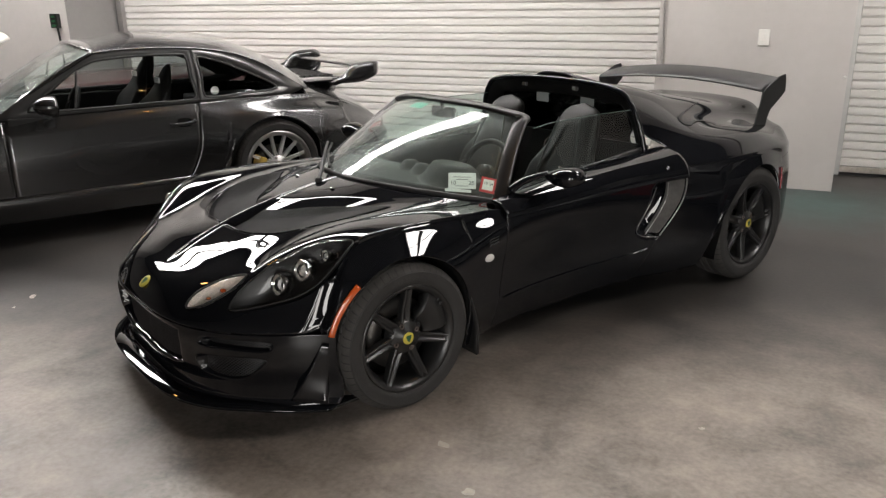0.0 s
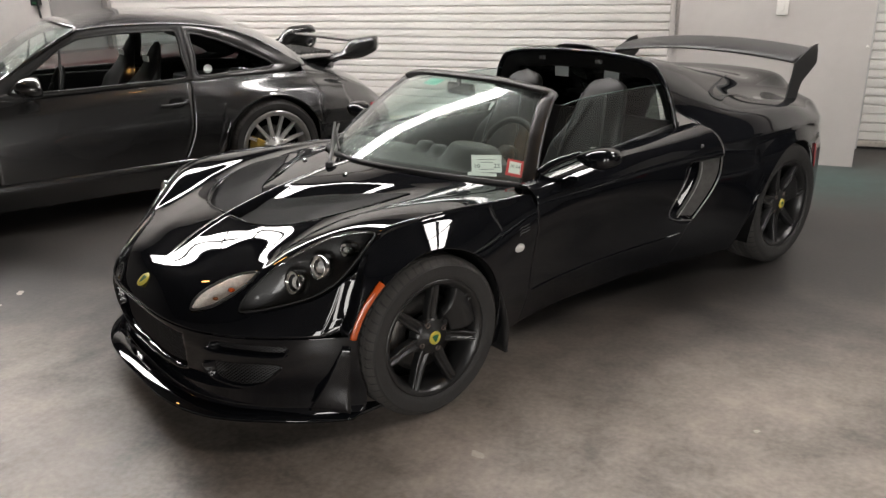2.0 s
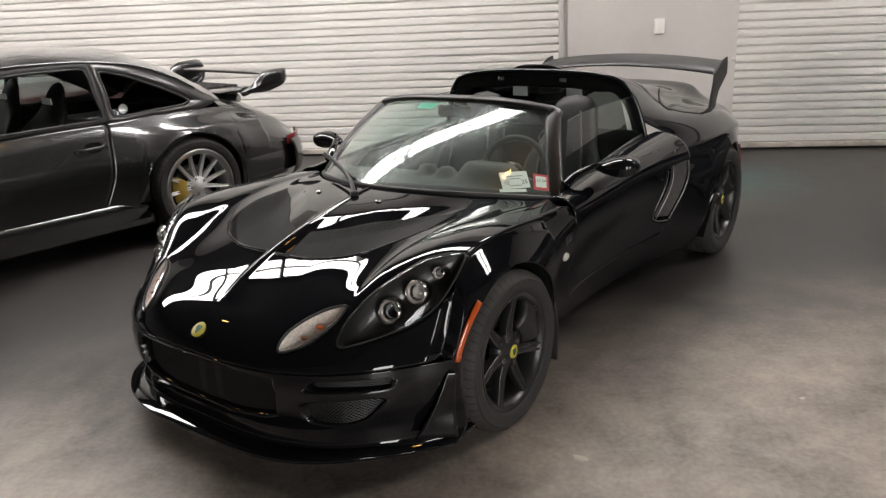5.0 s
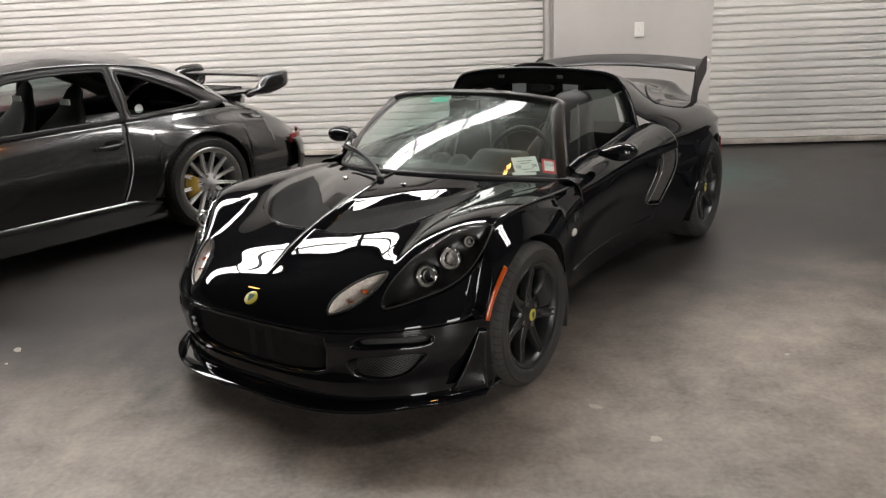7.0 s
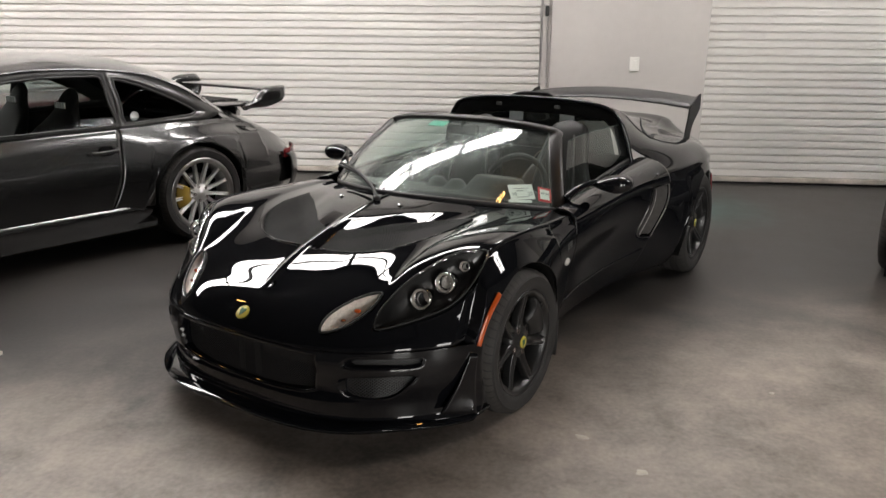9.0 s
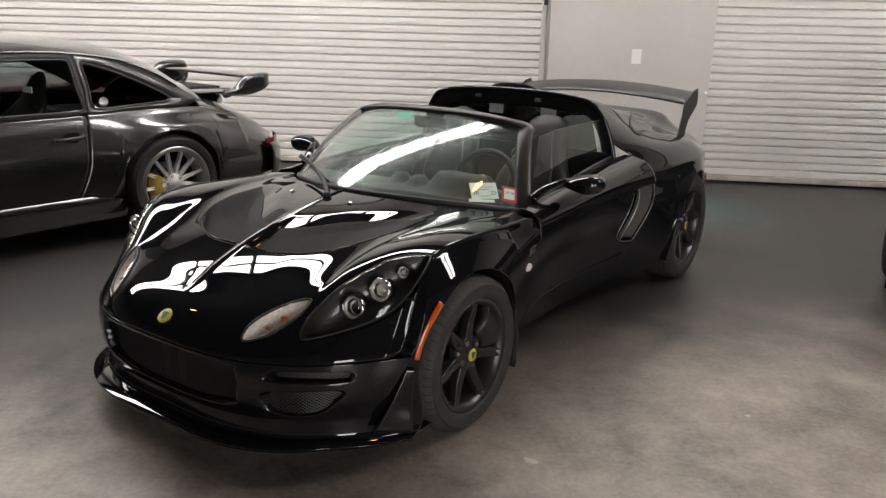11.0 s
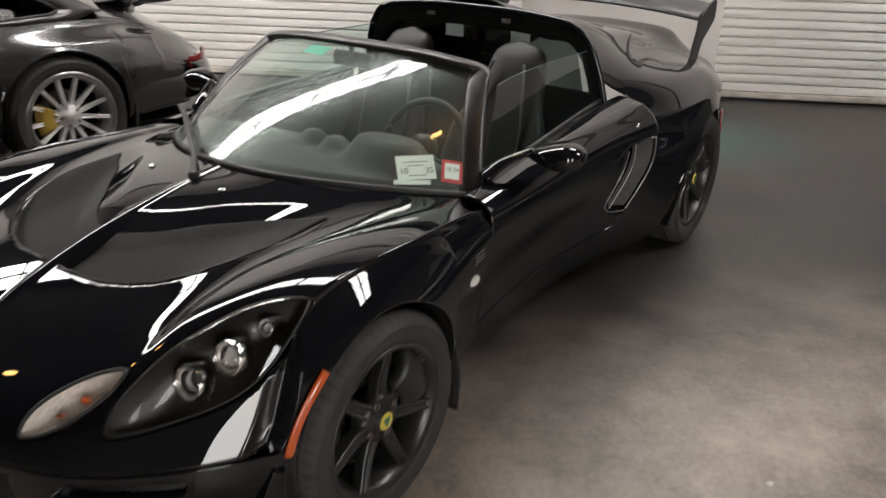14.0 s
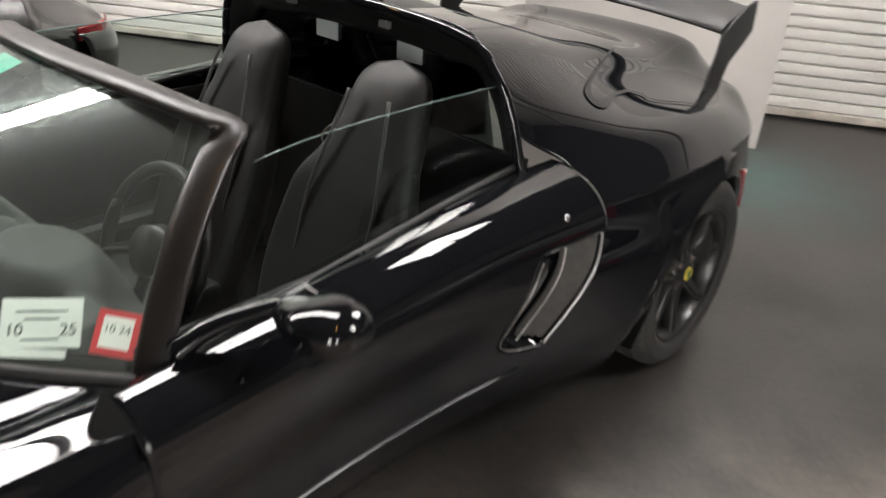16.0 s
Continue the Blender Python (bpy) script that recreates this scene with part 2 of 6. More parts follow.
MAT_BOLT = material("dull_bolt", (0.16, 0.13, 0.115), 0.4, 0.8)
MAT_TUBE = glow("lit_tube", (1.0, 0.957, 0.925), TUBE_GLOW)
MAT_DRIP = material("dried_paint", (0.52, 0.48, 0.42), 0.6, vary=0.15, scale=60)
MAT_MAROON = material("maroon_paint", (0.05, 0.012, 0.012), 0.35, coat=0.8)
MAT_SCOOP = material("scoop_mesh_grey", (0.11, 0.107, 0.104), 0.45, 0.4, vary=0.25, scale=40)
# polished coupe rim lips, and the painted glint on the scoop edges
MAT_SCOOP_RIM = material("polished_lip_and_glint", (0.50, 0.49, 0.48), 0.28, 1.0, vary=0.1, scale=40)
MAT_BULB = glow("amber_glow", (1.0, 0.50, 0.14), 40.0)
MAT_OUTLET = material("outlet_mesh_grey", (0.008, 0.008, 0.008), 0.5, spec=0.12)
MAT_DOOR_GLASS = thin_glass("coupe_door_glass", (0.80, 0.84, 0.83), 0.25)
MAT_WHITE = material("white_plastic", (0.75, 0.74, 0.70), 0.45)


# ---- mesh helpers ----
def link(name, bm, mat, parent=None, label="", smooth=True):
    me = bpy.data.meshes.new(name)
    bm.to_mesh(me)
    bm.free()
    for p in me.polygons:
        p.use_smooth = smooth
    me.materials.append(mat)
    ob = new(name, me)
    if parent is not None:
        ob.parent = parent
    if label:
        ob["label"] = label
    return ob


def part(name, bm, mat, parent, label="", smooth=True):
    return link(name, bm, mat, parent, label, smooth)


def sharp(ob, degrees=35):
    """Keep hard edges hard on a smooth-shaded mesh."""
    me = ob.data
    bm = bmesh.new()
    bm.from_mesh(me)
    for e in bm.edges:
        if len(e.link_faces) == 2 and e.calc_face_angle(0) > radians(degrees):
            e.smooth = False
    bm.to_mesh(me)
    bm.free()
    return ob


def solid(ob, thick, offset=-1.0):
    s = ob.modifiers.new("thickness", "SOLIDIFY")
    s.thickness, s.offset = thick, offset
    return ob


def rounded(ob, width, segments=2):
    b = ob.modifiers.new("bevel", "BEVEL")
    b.width, b.segments, b.limit_method, b.angle_limit = width, segments, "ANGLE", radians(40)
    return ob


def box(bm, x0, x1, y0, y1, z0, z1, m=None):
    vs = [bm.verts.new(Vector((x, y, z)) if m is None else m @ Vector((x, y, z))) for x in (x0, x1) for y in (y0, y1) for z in (z0, z1)]
    for f in ((0, 1, 3, 2), (4, 6, 7, 5), (0, 4, 5, 1), (2, 3, 7, 6), (0, 2, 6, 4), (1, 5, 7, 3)):
        bm.faces.new([vs[i] for i in f])
    return bm


def boxed(name, x0, x1, y0, y1, z0, z1, mat, parent=None, label="", bevel=0.0, m=None):
    ob = link(name, box(bmesh.new(), x0, x1, y0, y1, z0, z1, m), mat, parent, label, smooth=False)
    if bevel:
        rounded(ob, bevel)
    return ob


def cr(points, t):
    """Catmull-Rom through points, t from 0 to 1; the knots are evenly spaced."""
    pts = [Vector(p) for p in points]
    n = len(pts) - 1
    f = min(max(t, 0.0), 1.0) * n
    i = min(int(f), n - 1)
    f -= i
    p1, p2 = pts[i], pts[i + 1]
    p0 = pts[i - 1] if i else p1 * 2 - p2
    p3 = pts[i + 2] if i + 2 <= n else p2 * 2 - p1
    return 0.5 * ((2 * p1) + (p2 - p0) * f + (2 * p0 - 5 * p1 + 4 * p2 - p3) * f * f + (3 * p1 - p0 - 3 * p2 + p3) * f * f * f)


def interp(xs, ys, x):
    """A smooth curve through the knots (xs, ys), flat outside them (monotone cubic)."""
    if x <= xs[0]:
        return ys[0]
    if x >= xs[-1]:
        return ys[-1]
    i = max(k for k in range(len(xs) - 1) if xs[k] <= x)
    d = [(ys[k + 1] - ys[k]) / (xs[k + 1] - xs[k]) for k in range(len(xs) - 1)]

    def slope(k):
        if k == 0 or k == len(xs) - 1:
            return d[0] if k == 0 else d[-1]
        return 0.0 if d[k - 1] * d[k] <= 0 else 2 * d[k - 1] * d[k] / (d[k - 1] + d[k])

    h = xs[i + 1] - xs[i]
    t = (x - xs[i]) / h
    a, b = slope(i), slope(i + 1)
    return ys[i] * (1 + 2 * t) * (1 - t) ** 2 + h * a * t * (1 - t) ** 2 + ys[i + 1] * t * t * (3 - 2 * t) + h * b * t * t * (t - 1)


def spline_through(xs, flat_start=False):
    """A curve of continuous curvature over fixed knots xs: returns fn(ys, x)."""
    n = len(xs)
    h = [b - a for a, b in zip(xs, xs[1:])]
    lhs, rhs = np.zeros((n, n)), np.zeros((n, n))
    for i in range(1, n - 1):
        lhs[i, i - 1], lhs[i, i], lhs[i, i + 1] = h[i - 1], 2 * (h[i - 1] + h[i]), h[i]
        rhs[i, i - 1], rhs[i, i], rhs[i, i + 1] = 6 / h[i - 1], -6 / h[i - 1] - 6 / h[i], 6 / h[i]
    lhs[0, 0] = lhs[n - 1, n - 1] = 1.0
    if flat_start:
        lhs[0, 0], lhs[0, 1], rhs[0, 0], rhs[0, 1] = 2 * h[0], h[0], -6 / h[0], 6 / h[0]
    solve = np.linalg.solve(lhs, rhs)

    def bends(ys):
        return [float(q) for q in solve @ np.array(ys)]

    def at(ys, x, m=None):
        m = m or bends(ys)
        x = min(max(x, xs[0]), xs[-1])
        i = 0
        while i < n - 2 and x > xs[i + 1]:
            i += 1
        a, b = (xs[i + 1] - x) / h[i], (x - xs[i]) / h[i]
        return a * ys[i] + b * ys[i + 1] + ((a ** 3 - a) * m[i] + (b ** 3 - b) * m[i + 1]) * h[i] ** 2 / 6

    at.bends = bends
    return at


def smooth01(a, b, x):
    t = min(max((x - a) / (b - a), 0.0), 1.0)
    return t * t * (3 - 2 * t)


def sheet(fn, nu, nv, bm=None, keep=None, mirror=False):
    """A grid of quads from fn(u, v); keep(centre) drops faces; mirror adds the other half in x."""
    bm = bm or bmesh.new()
    for side in ((1, -1) if mirror else (1,)):
        grid = [[bm.verts.new((p.x * side, p.y, p.z)) for p in (Vector(fn(i / nu, j / nv)) for j in range(nv + 1))] for i in range(nu + 1)]
        for i in range(nu):
            for j in range(nv):
                q = [grid[i][j], grid[i + 1][j], grid[i + 1][j + 1], grid[i][j + 1]]
                if keep and not keep(sum((v.co for v in q), Vector()) / 4):
                    continue
                bm.faces.new(q if side > 0 else q[::-1])
    if mirror:
        bmesh.ops.remove_doubles(bm, verts=bm.verts[:], dist=0.0004)
    loose = [v for v in bm.verts if not v.link_faces]
    bmesh.ops.delete(bm, geom=loose, context="VERTS")
    return bm


def lathe(profile, steps, bm=None, axis="x"):
    """Turn a profile of (along, radius) about the axis."""
    bm = bm or bmesh.new()
    rings = []
    for k in range(steps):
        a = 2 * math.pi * k / steps
        c, s = math.cos(a), math.sin(a)
        ring = []
        for h, r in profile:
            ring.append(bm.verts.new((h, r * c, r * s) if axis == "x" else (r * c, r * s, h)))
        rings.append(ring)
    for k in range(steps):
        a, b = rings[k], rings[(k + 1) % steps]
        for j in range(len(profile) - 1):
            bm.faces.new((a[j], a[j + 1], b[j + 1], b[j]))
    bmesh.ops.remove_doubles(bm, verts=bm.verts[:], dist=1e-5)
    return bm


def tube(points, radius, steps=10, bm=None, samples=24, closed=False, flat=1.0):
    """A round bar along a smooth curve through points."""
    bm = bm or bmesh.new()
    pts = [Vector(p) for p in points]
    path = [cr(pts, k / samples) for k in range(samples + 1)] if len(pts) > 2 else [pts[0].lerp(pts[-1], k / 2) for k in range(3)]
    if closed:
        path = path[:-1]
    up = Vector((0, 0, 1))
    rings = []
    for k, p in enumerate(path):
        a = path[k - 1] if k or closed else path[0]
        b = path[(k + 1) % len(path)] if k + 1 < len(path) or closed else path[-1]
        d = (b - a).normalized()
        side = d.cross(up if abs(d.dot(up)) < 0.95 else Vector((1, 0, 0))).normalized()
        over = side.cross(d)
        r = radius(k / max(1, len(path) - 1)) if callable(radius) else radius
        rings.append([bm.verts.new(p + (side * math.cos(q) * r + over * math.sin(q) * r * flat)) for q in (2 * math.pi * j / steps for j in range(steps))])
    n = len(rings)
    for k in range(n if closed else n - 1):
        a, b = rings[k], rings[(k + 1) % n]
        for j in range(steps):
            bm.faces.new((a[j], a[(j + 1) % steps], b[(j + 1) % steps], b[j]))
    if not closed:
        bm.faces.new(rings[0][::-1])
        bm.faces.new(rings[-1])
    return bm


def closed_curve(points, n):
    k = len(points)
    out = []
    for i in range(n):
        f = i / n * k
        a = int(f) % k
        f -= int(f)
        p0, p1, p2, p3 = (Vector(points[(a + d) % k]) for d in (-1, 0, 1, 2))
        out.append(0.5 * (2 * p1 + (p2 - p0) * f + (2 * p0 - 5 * p1 + 4 * p2 - p3) * f * f + (3 * p1 - p0 - 3 * p2 + p3) * f ** 3))
    return out


def fan(outline, place, rings=6, s=1):
    """A smooth disc of quads from an outline in the plane, each point laid by place(a, b, k), k from 0 in the middle to 1 at the rim."""
    bm = bmesh.new()
    cx = sum(p[0] for p in outline) / len(outline)
    cy = sum(p[1] for p in outline) / len(outline)
    rows = []
    for r in range(rings + 1):
        k = r / rings
        row = []
        for p in outline:
            q = place(cx + (p[0] - cx) * k, cy + (p[1] - cy) * k, k)
            row.append(bm.verts.new((q[0] * s, q[1], q[2])))
        rows.append(row)
    n = len(outline)
    for r in range(rings):
        for i in range(n):
            q = (rows[r][i], rows[r + 1][i], rows[r + 1][(i + 1) % n], rows[r][(i + 1) % n])
            bm.faces.new(q)
    bmesh.ops.remove_doubles(bm, verts=bm.verts[:], dist=1e-5)
    bmesh.ops.recalc_face_normals(bm, faces=bm.faces[:])
    return bm


def empty(name, m, label, category, group="", kind=""):
    ob = new(name)
    ob.matrix_world = m
    return tagged(ob, label, category, group, kind)


# ---- the hall ----
DOOR_Y, PIER_Y, PIER_X0, PIER_X1, DOOR_H = 0.93, 0.15, -0.72, 0.66, 3.6
D1_X0, D2_X1 = -7.42, 5.2


def room_box(name, x0, x1, y0, y1, z0, z1, mat, label, category, bevel=0.0):
    ob = boxed(name, x0, x1, y0, y1, z0, z1, mat, bevel=bevel)
    ob.matrix_world = ROOM
    return tagged(ob, label, category, kind="structure")


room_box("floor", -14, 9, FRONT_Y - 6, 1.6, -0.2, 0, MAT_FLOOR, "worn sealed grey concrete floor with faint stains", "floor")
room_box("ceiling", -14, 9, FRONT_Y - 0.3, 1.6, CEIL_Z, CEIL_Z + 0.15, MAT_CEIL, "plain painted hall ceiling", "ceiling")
room_box("wall_pier", PIER_X0, PIER_X1, PIER_Y, 1.3, 0, CEIL_Z, MAT_WALL, "pale grey painted wall pier between two shutters", "wall")
room_box("wall_back_west", -14, -7.50, PIER_Y, 1.3, 0, CEIL_Z, MAT_WALL, "pale grey painted back wall", "wall")
# the return face is a darker grey than the wall next to it
room_box("wall_return", -7.497, -7.482, PIER_Y + 0.003, 0.90, 0, CEIL_Z, MAT_WALL_DARK, "darker grey wall return beside the shutter", "wall")
room_box("wall_back_east", D2_X1, 9, 0.6, 1.3, 0, CEIL_Z, MAT_WALL, "pale grey painted back wall", "wall")
room_box("wall_head_west", D1_X0, PIER_X0, 0.8, 1.3, DOOR_H, CEIL_Z, MAT_WALL, "painted wall above the shutter", "wall")
room_box("wall_head_east", PIER_X1, D2_X1, 0.8, 1.3, DOOR_H, CEIL_Z, MAT_WALL, "painted wall above the shutter", "wall")
# unseen walls, darkened so that the black car reflects less of them
room_box("wall_west", -14.2, -14, FRONT_Y, 1.6, 0, CEIL_Z, MAT_HALL, "unseen side wall, darkened to cut bounce", "wall")
room_box("wall_east", 9, 9.2, FRONT_Y, 1.6, 0, CEIL_Z, MAT_HALL, "unseen side wall, darkened to cut bounce", "wall")
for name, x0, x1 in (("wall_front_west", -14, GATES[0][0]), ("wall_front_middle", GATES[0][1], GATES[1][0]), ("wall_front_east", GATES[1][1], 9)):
    room_box(name, x0, x1, FRONT_Y - 0.2, FRONT_Y, 0, CEIL_Z, MAT_HALL, "unseen front wall beside a doorway, darkened to cut bounce", "wall")
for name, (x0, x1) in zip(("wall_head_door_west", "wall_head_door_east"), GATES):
    room_box(name, x0, x1, FRONT_Y - 0.2, FRONT_Y, GATE_H, CEIL_Z, MAT_HALL, "unseen wall above a doorway, darkened to cut bounce", "wall")

PITCH = 0.0742


def shutter(name, x0, x1, y):
    """Roll-up shutter: a row of curved interlocking slats between two guide rails."""
    root = tagged(new(name), "white steel roll-up shutter door, closed", "shutter door", kind="structure")
    root.matrix_world = ROOM
    prof = [(-0.016, 0.0), (-0.016, 0.0060), (0.0105, 0.0064), (0.0145, 0.0100), (0.0158, 0.038), (0.0145, 0.0662), (0.0105, 0.0692), (-0.016, 0.0696), (-0.016, PITCH)]
    bm = bmesh.new()
    a = [bm.verts.new((x0, -d, z)) for d, z in prof]
    b = [bm.verts.new((x1, -d, z)) for d, z in prof]
    for k in range(len(prof) - 1):
        bm.faces.new((a[k], b[k], b[k + 1], a[k + 1]))
    first = part("slat", bm, MAT_SLAT, root, smooth=False)
    for k in range(1, int(DOOR_H / PITCH)):
        o = new("slat", first.data)
        o.parent, o.location = root, (0, 0, 0.07 + k * PITCH)
    first.location = (0, 0, 0.07)
    for o in root.children:
        o.location.y = y
    boxed("bottom_bar", x0, x1, y - 0.045, y + 0.01, 0.022, 0.07, MAT_BAR, root, "scuffed rust-stained steel bottom bar", bevel=0.006)
    boxed("bottom_seal", x0, x1, y - 0.032, y, 0.0, 0.026, MAT_RUBBER, root, "black rubber bottom seal", bevel=0.004)
    for xa, xb in ((x0 - 0.02, x0 + 0.06), (x1 - 0.06, x1 + 0.02)):
        boxed("guide_rail", xa, xb, y - 0.075, y + 0.03, 0, DOOR_H, MAT_STEEL, root, "steel guide rail", bevel=0.004)
    return root


shutter("door_1", D1_X0, PIER_X0 - 0.02, DOOR_Y)
shutter("door_2", PIER_X1 + 0.02, D2_X1, DOOR_Y)


# a row of twin-panel ceiling lights along the back of the hall, plus added panels
def ceiling_light(x, y=LIGHT_Y, turn=0):
    root = empty("ceiling_light", ROOM @ pose(x, y, LIGHT_Z, 0, 0, turn), "long white twin-panel ceiling light, switched on", "ceiling light", "ceiling light row")
    boxed("housing", -0.615, 0.615, -0.36, 0.36, 0.05, 0.11, MAT_SATIN, root, bevel=0.01)
    for yd in (-0.195, 0.195):
        boxed("diffuser", -0.58, 0.58, yd - 0.145, yd + 0.145, 0.0, 0.05, MAT_TUBE, root, "glowing diffuser", bevel=0.012)
    for xs in (-0.45, 0.45):
        part("hanger", tube([(xs, 0, 0.10), (xs, 0, CEIL_Z - LIGHT_Z + 0.005)], 0.006, 6), MAT_STEEL, root)


for k in range(8):
    ceiling_light(-10.1 + 1.26 * k)

# three unseen panels added to brighten the right-hand floor and shutter
for k in range(3):
    ceiling_light(2.9 + 1.26 * k, -2.7)
ceiling_light(0.75, -0.62)


# warm hanging bulbs further out in the hall
def hanging_bulb(x, y):
    root = empty("hanging_bulb", ROOM @ pose(x, y, 3.95), "warm amber hanging bulb under a dark shade", "lamp", "hanging bulbs")
    part("bulb", lathe([(-0.12, 0.0), (-0.11, 0.05), (-0.05, 0.085), (0.02, 0.07), (0.07, 0.03)], 20, axis="z"), MAT_BULB, root, "glowing amber bulb")
    part("shade", lathe([(0.0, 0.13), (0.06, 0.11), (0.12, 0.05), (0.15, 0.02)], 24, axis="z"), MAT_SATIN, root)
    part("cord", tube([(0, 0, 0.14), (0, 0, CEIL_Z - 3.95 + 0.005)], 0.006, 6), MAT_SATIN, root)


hanging_bulb(0.15, -4.0)
hanging_bulb(-5.9, -3.8)


# fittings on the pier and walls, in room coordinates
def room_thing(name, x, y, z, label, category):
    return empty(name, ROOM @ pose(x, y, z), label, category)


t = room_thing("light_switch", 0.03, PIER_Y, 1.195, "white plastic light switch on the wall pier", "light switch")
boxed("plate", -0.042, 0.042, -0.010, 0.0, -0.062, 0.062, MAT_WHITE, t, bevel=0.004)
boxed("rocker", -0.014, 0.014, -0.016, -0.010, -0.030, 0.030, MAT_WHITE, t, bevel=0.003)
t = room_thing("wall_plate", 0.09, PIER_Y, 1.80, "white plastic wall plate on the pier", "wall plate")
boxed("plate", -0.065, 0.065, -0.012, 0.0, -0.045, 0.045, MAT_WHITE, t, bevel=0.004)
t = room_thing("wall_stud", 0.640, PIER_Y, 0.905, "small white stud at the pier's edge", "stud")
part("head", lathe([(0.0, 0.012), (0.008, 0.010), (0.012, 0.0)], 14), MAT_WHITE, t).matrix_basis = pose(0, 0, 0, 0, 0, -90)
t = room_thing("control_box", -7.66, PIER_Y, 1.32, "small dark control box with a hanging cable", "control box")
boxed("box", -0.06, 0.06, -0.05, 0.0, -0.07, 0.09, MAT_SATIN, t, bevel=0.006)
for k in range(3):
    boxed("button", -0.03, 0.03, -0.058, -0.05, 0.045 - 0.05 * k, 0.070 - 0.05 * k, MAT_GREEN, t, bevel=0.004)
part("cable", tube([(0.02, -0.025, -0.07), (0.04, -0.03, -0.25), (0.05, -0.03, -0.6)], 0.012, 8), MAT_SATIN, t)
t = room_thing("shutter_chain", PIER_X0 - 0.03, PIER_Y + 0.02, 0.0, "thin steel hand chain hanging beside the shutter", "chain")
link_bm = tube([(0.009 * math.cos(q), 0, 0.016 * math.sin(q)) for q in (2 * math.pi * k / 8 for k in range(9))], 0.0028, 5, samples=12, closed=True)
first = part("link", link_bm, MAT_STEEL, t)
first.location = (0, 0, 0.86)
for k in range(1, 95):
    o = new("link", first.data)
    o.parent, o.location, o.rotation_euler = t, (0.004 * math.sin(k * 0.21), 0, 0.86 + 0.0265 * k), (0, 0, radians(90 * (k % 2)))
t = room_thing("shutter_latch", PIER_X0 - 0.045, PIER_Y - 0.01, 1.66, "dark steel shutter latch handle", "latch")
boxed("lever", -0.016, 0.016, -0.03, 0.0, -0.06, 0.03, MAT_SATIN, t, bevel=0.006)
boxed("bracket", -0.03, 0.03, -0.012, 0.03, 0.02, 0.05, MAT_STEEL, t, bevel=0.004)
room_box("trim_pier", PIER_X0 - 0.075, PIER_X0 - 0.003, PIER_Y + 0.03, PIER_Y + 0.07, 0, DOOR_H, MAT_WALL, "painted steel shutter jamb", "jamb", 0.004)

# pale paint drips on the floor
for x, y, r in ((1.093, -0.069, 0.022), (1.61, 0.725, 0.012), (-1.472, -0.88, 0.026), (1.364, -0.178, 0.024), (-1.36, -0.99, 0.012), (-0.614, 0.812, 0.014)):
    outline = closed_curve([(x + r * (1 + 0.35 * math.sin(q * 2.3 + x * 7)) * math.cos(q), y + 0.8 * r * (1 + 0.3 * math.cos(q * 1.7 + y * 5)) * math.sin(q)) for q in (2 * math.pi * k / 9 for k in range(9))], 27)
    tagged(link("paint_drip", fan(outline, lambda p, q, k: (p, q, 0.0012 + 0.0018 * (1 - k * k)), 3), MAT_DRIP), "dried pale paint drip on the floor", "paint drip", "paint drips")


# ---- the black sports car: nose towards -y, front axle at y = 0, x to its left flank ----
SIDE_Y = [-0.45, -0.2, 0.0, 0.25, 0.42, 0.7, 1.1, 1.5, 1.8, 2.1, 2.35, 2.6, 2.85, 3.0]
SIDE_Z = [0.14, 0.30, 0.45, 0.58, 0.70]
SIDE_X = [
    [0.72, 0.80, 0.815, 0.770, 0.700, 0.635, 0.625, 0.655, 0.735, 0.835, 0.855, 0.785, 0.695, 0.60],
    [0.735, 0.815, 0.832, 0.80, 0.750, 0.698, 0.688, 0.735, 0.818, 0.872, 0.870, 0.798, 0.710, 0.61],
    [0.725, 0.815, 0.832, 0.81, 0.770, 0.725, 0.715, 0.762, 0.835, 0.876, 0.870, 0.800, 0.712, 0.615],
    [0.67, 0.79, 0.815, 0.80, 0.78, 0.768, 0.768, 0.79, 0.835, 0.866, 0.860, 0.792, 0.706, 0.605],
    [0.55, 0.70, 0.735, 0.74, 0.748, 0.765, 0.77, 0.77, 0.80, 0.83, 0.828, 0.768, 0.685, 0.59],
]
FRONT_HUB, REAR_HUB = (0.0, 0.290), (2.30, 0.315)
ARCH_F, ARCH_R, SILL = 0.318, 0.334, 0.135


along_side, up_side = spline_through(SIDE_Y), spline_through(SIDE_Z)
SIDE_BENDS = [along_side.bends(row) for row in SIDE_X]


def flank(y, z):
    """Half width of the body at y and height z."""
    return up_side([along_side(row, y, m) for row, m in zip(SIDE_X, SIDE_BENDS)], z)


def body_foot(y):
    """Lowest edge of the body side at y: the wheel arches and the sill."""
    for (cy, cz), r in ((FRONT_HUB, ARCH_F), (REAR_HUB, ARCH_R)):
        if abs(y - cy) < r:
            return max(cz + math.sqrt(r * r - (y - cy) ** 2), SILL)
    return interp([-0.4, 0.4, 1.7, 1.95, 2.6, 2.9], [0.36, SILL, SILL, 0.16, 0.20, 0.24], y)


CLAM_V = [0, 1, 2, 3, 4, 5, 6, 7, 8]
CLAM_Y = [-0.735, -0.731, -0.66, -0.55, -0.40, -0.20, 0.0, 0.12, 0.19]
CLAM_SWEEP = [0.40, 0.394, 0.360, 0.295, 0.225, 0.21, 0.29, 0.45, 0.56]
CLAM_X = [0.0, 0.25, 0.45, 0.64, 0.735]
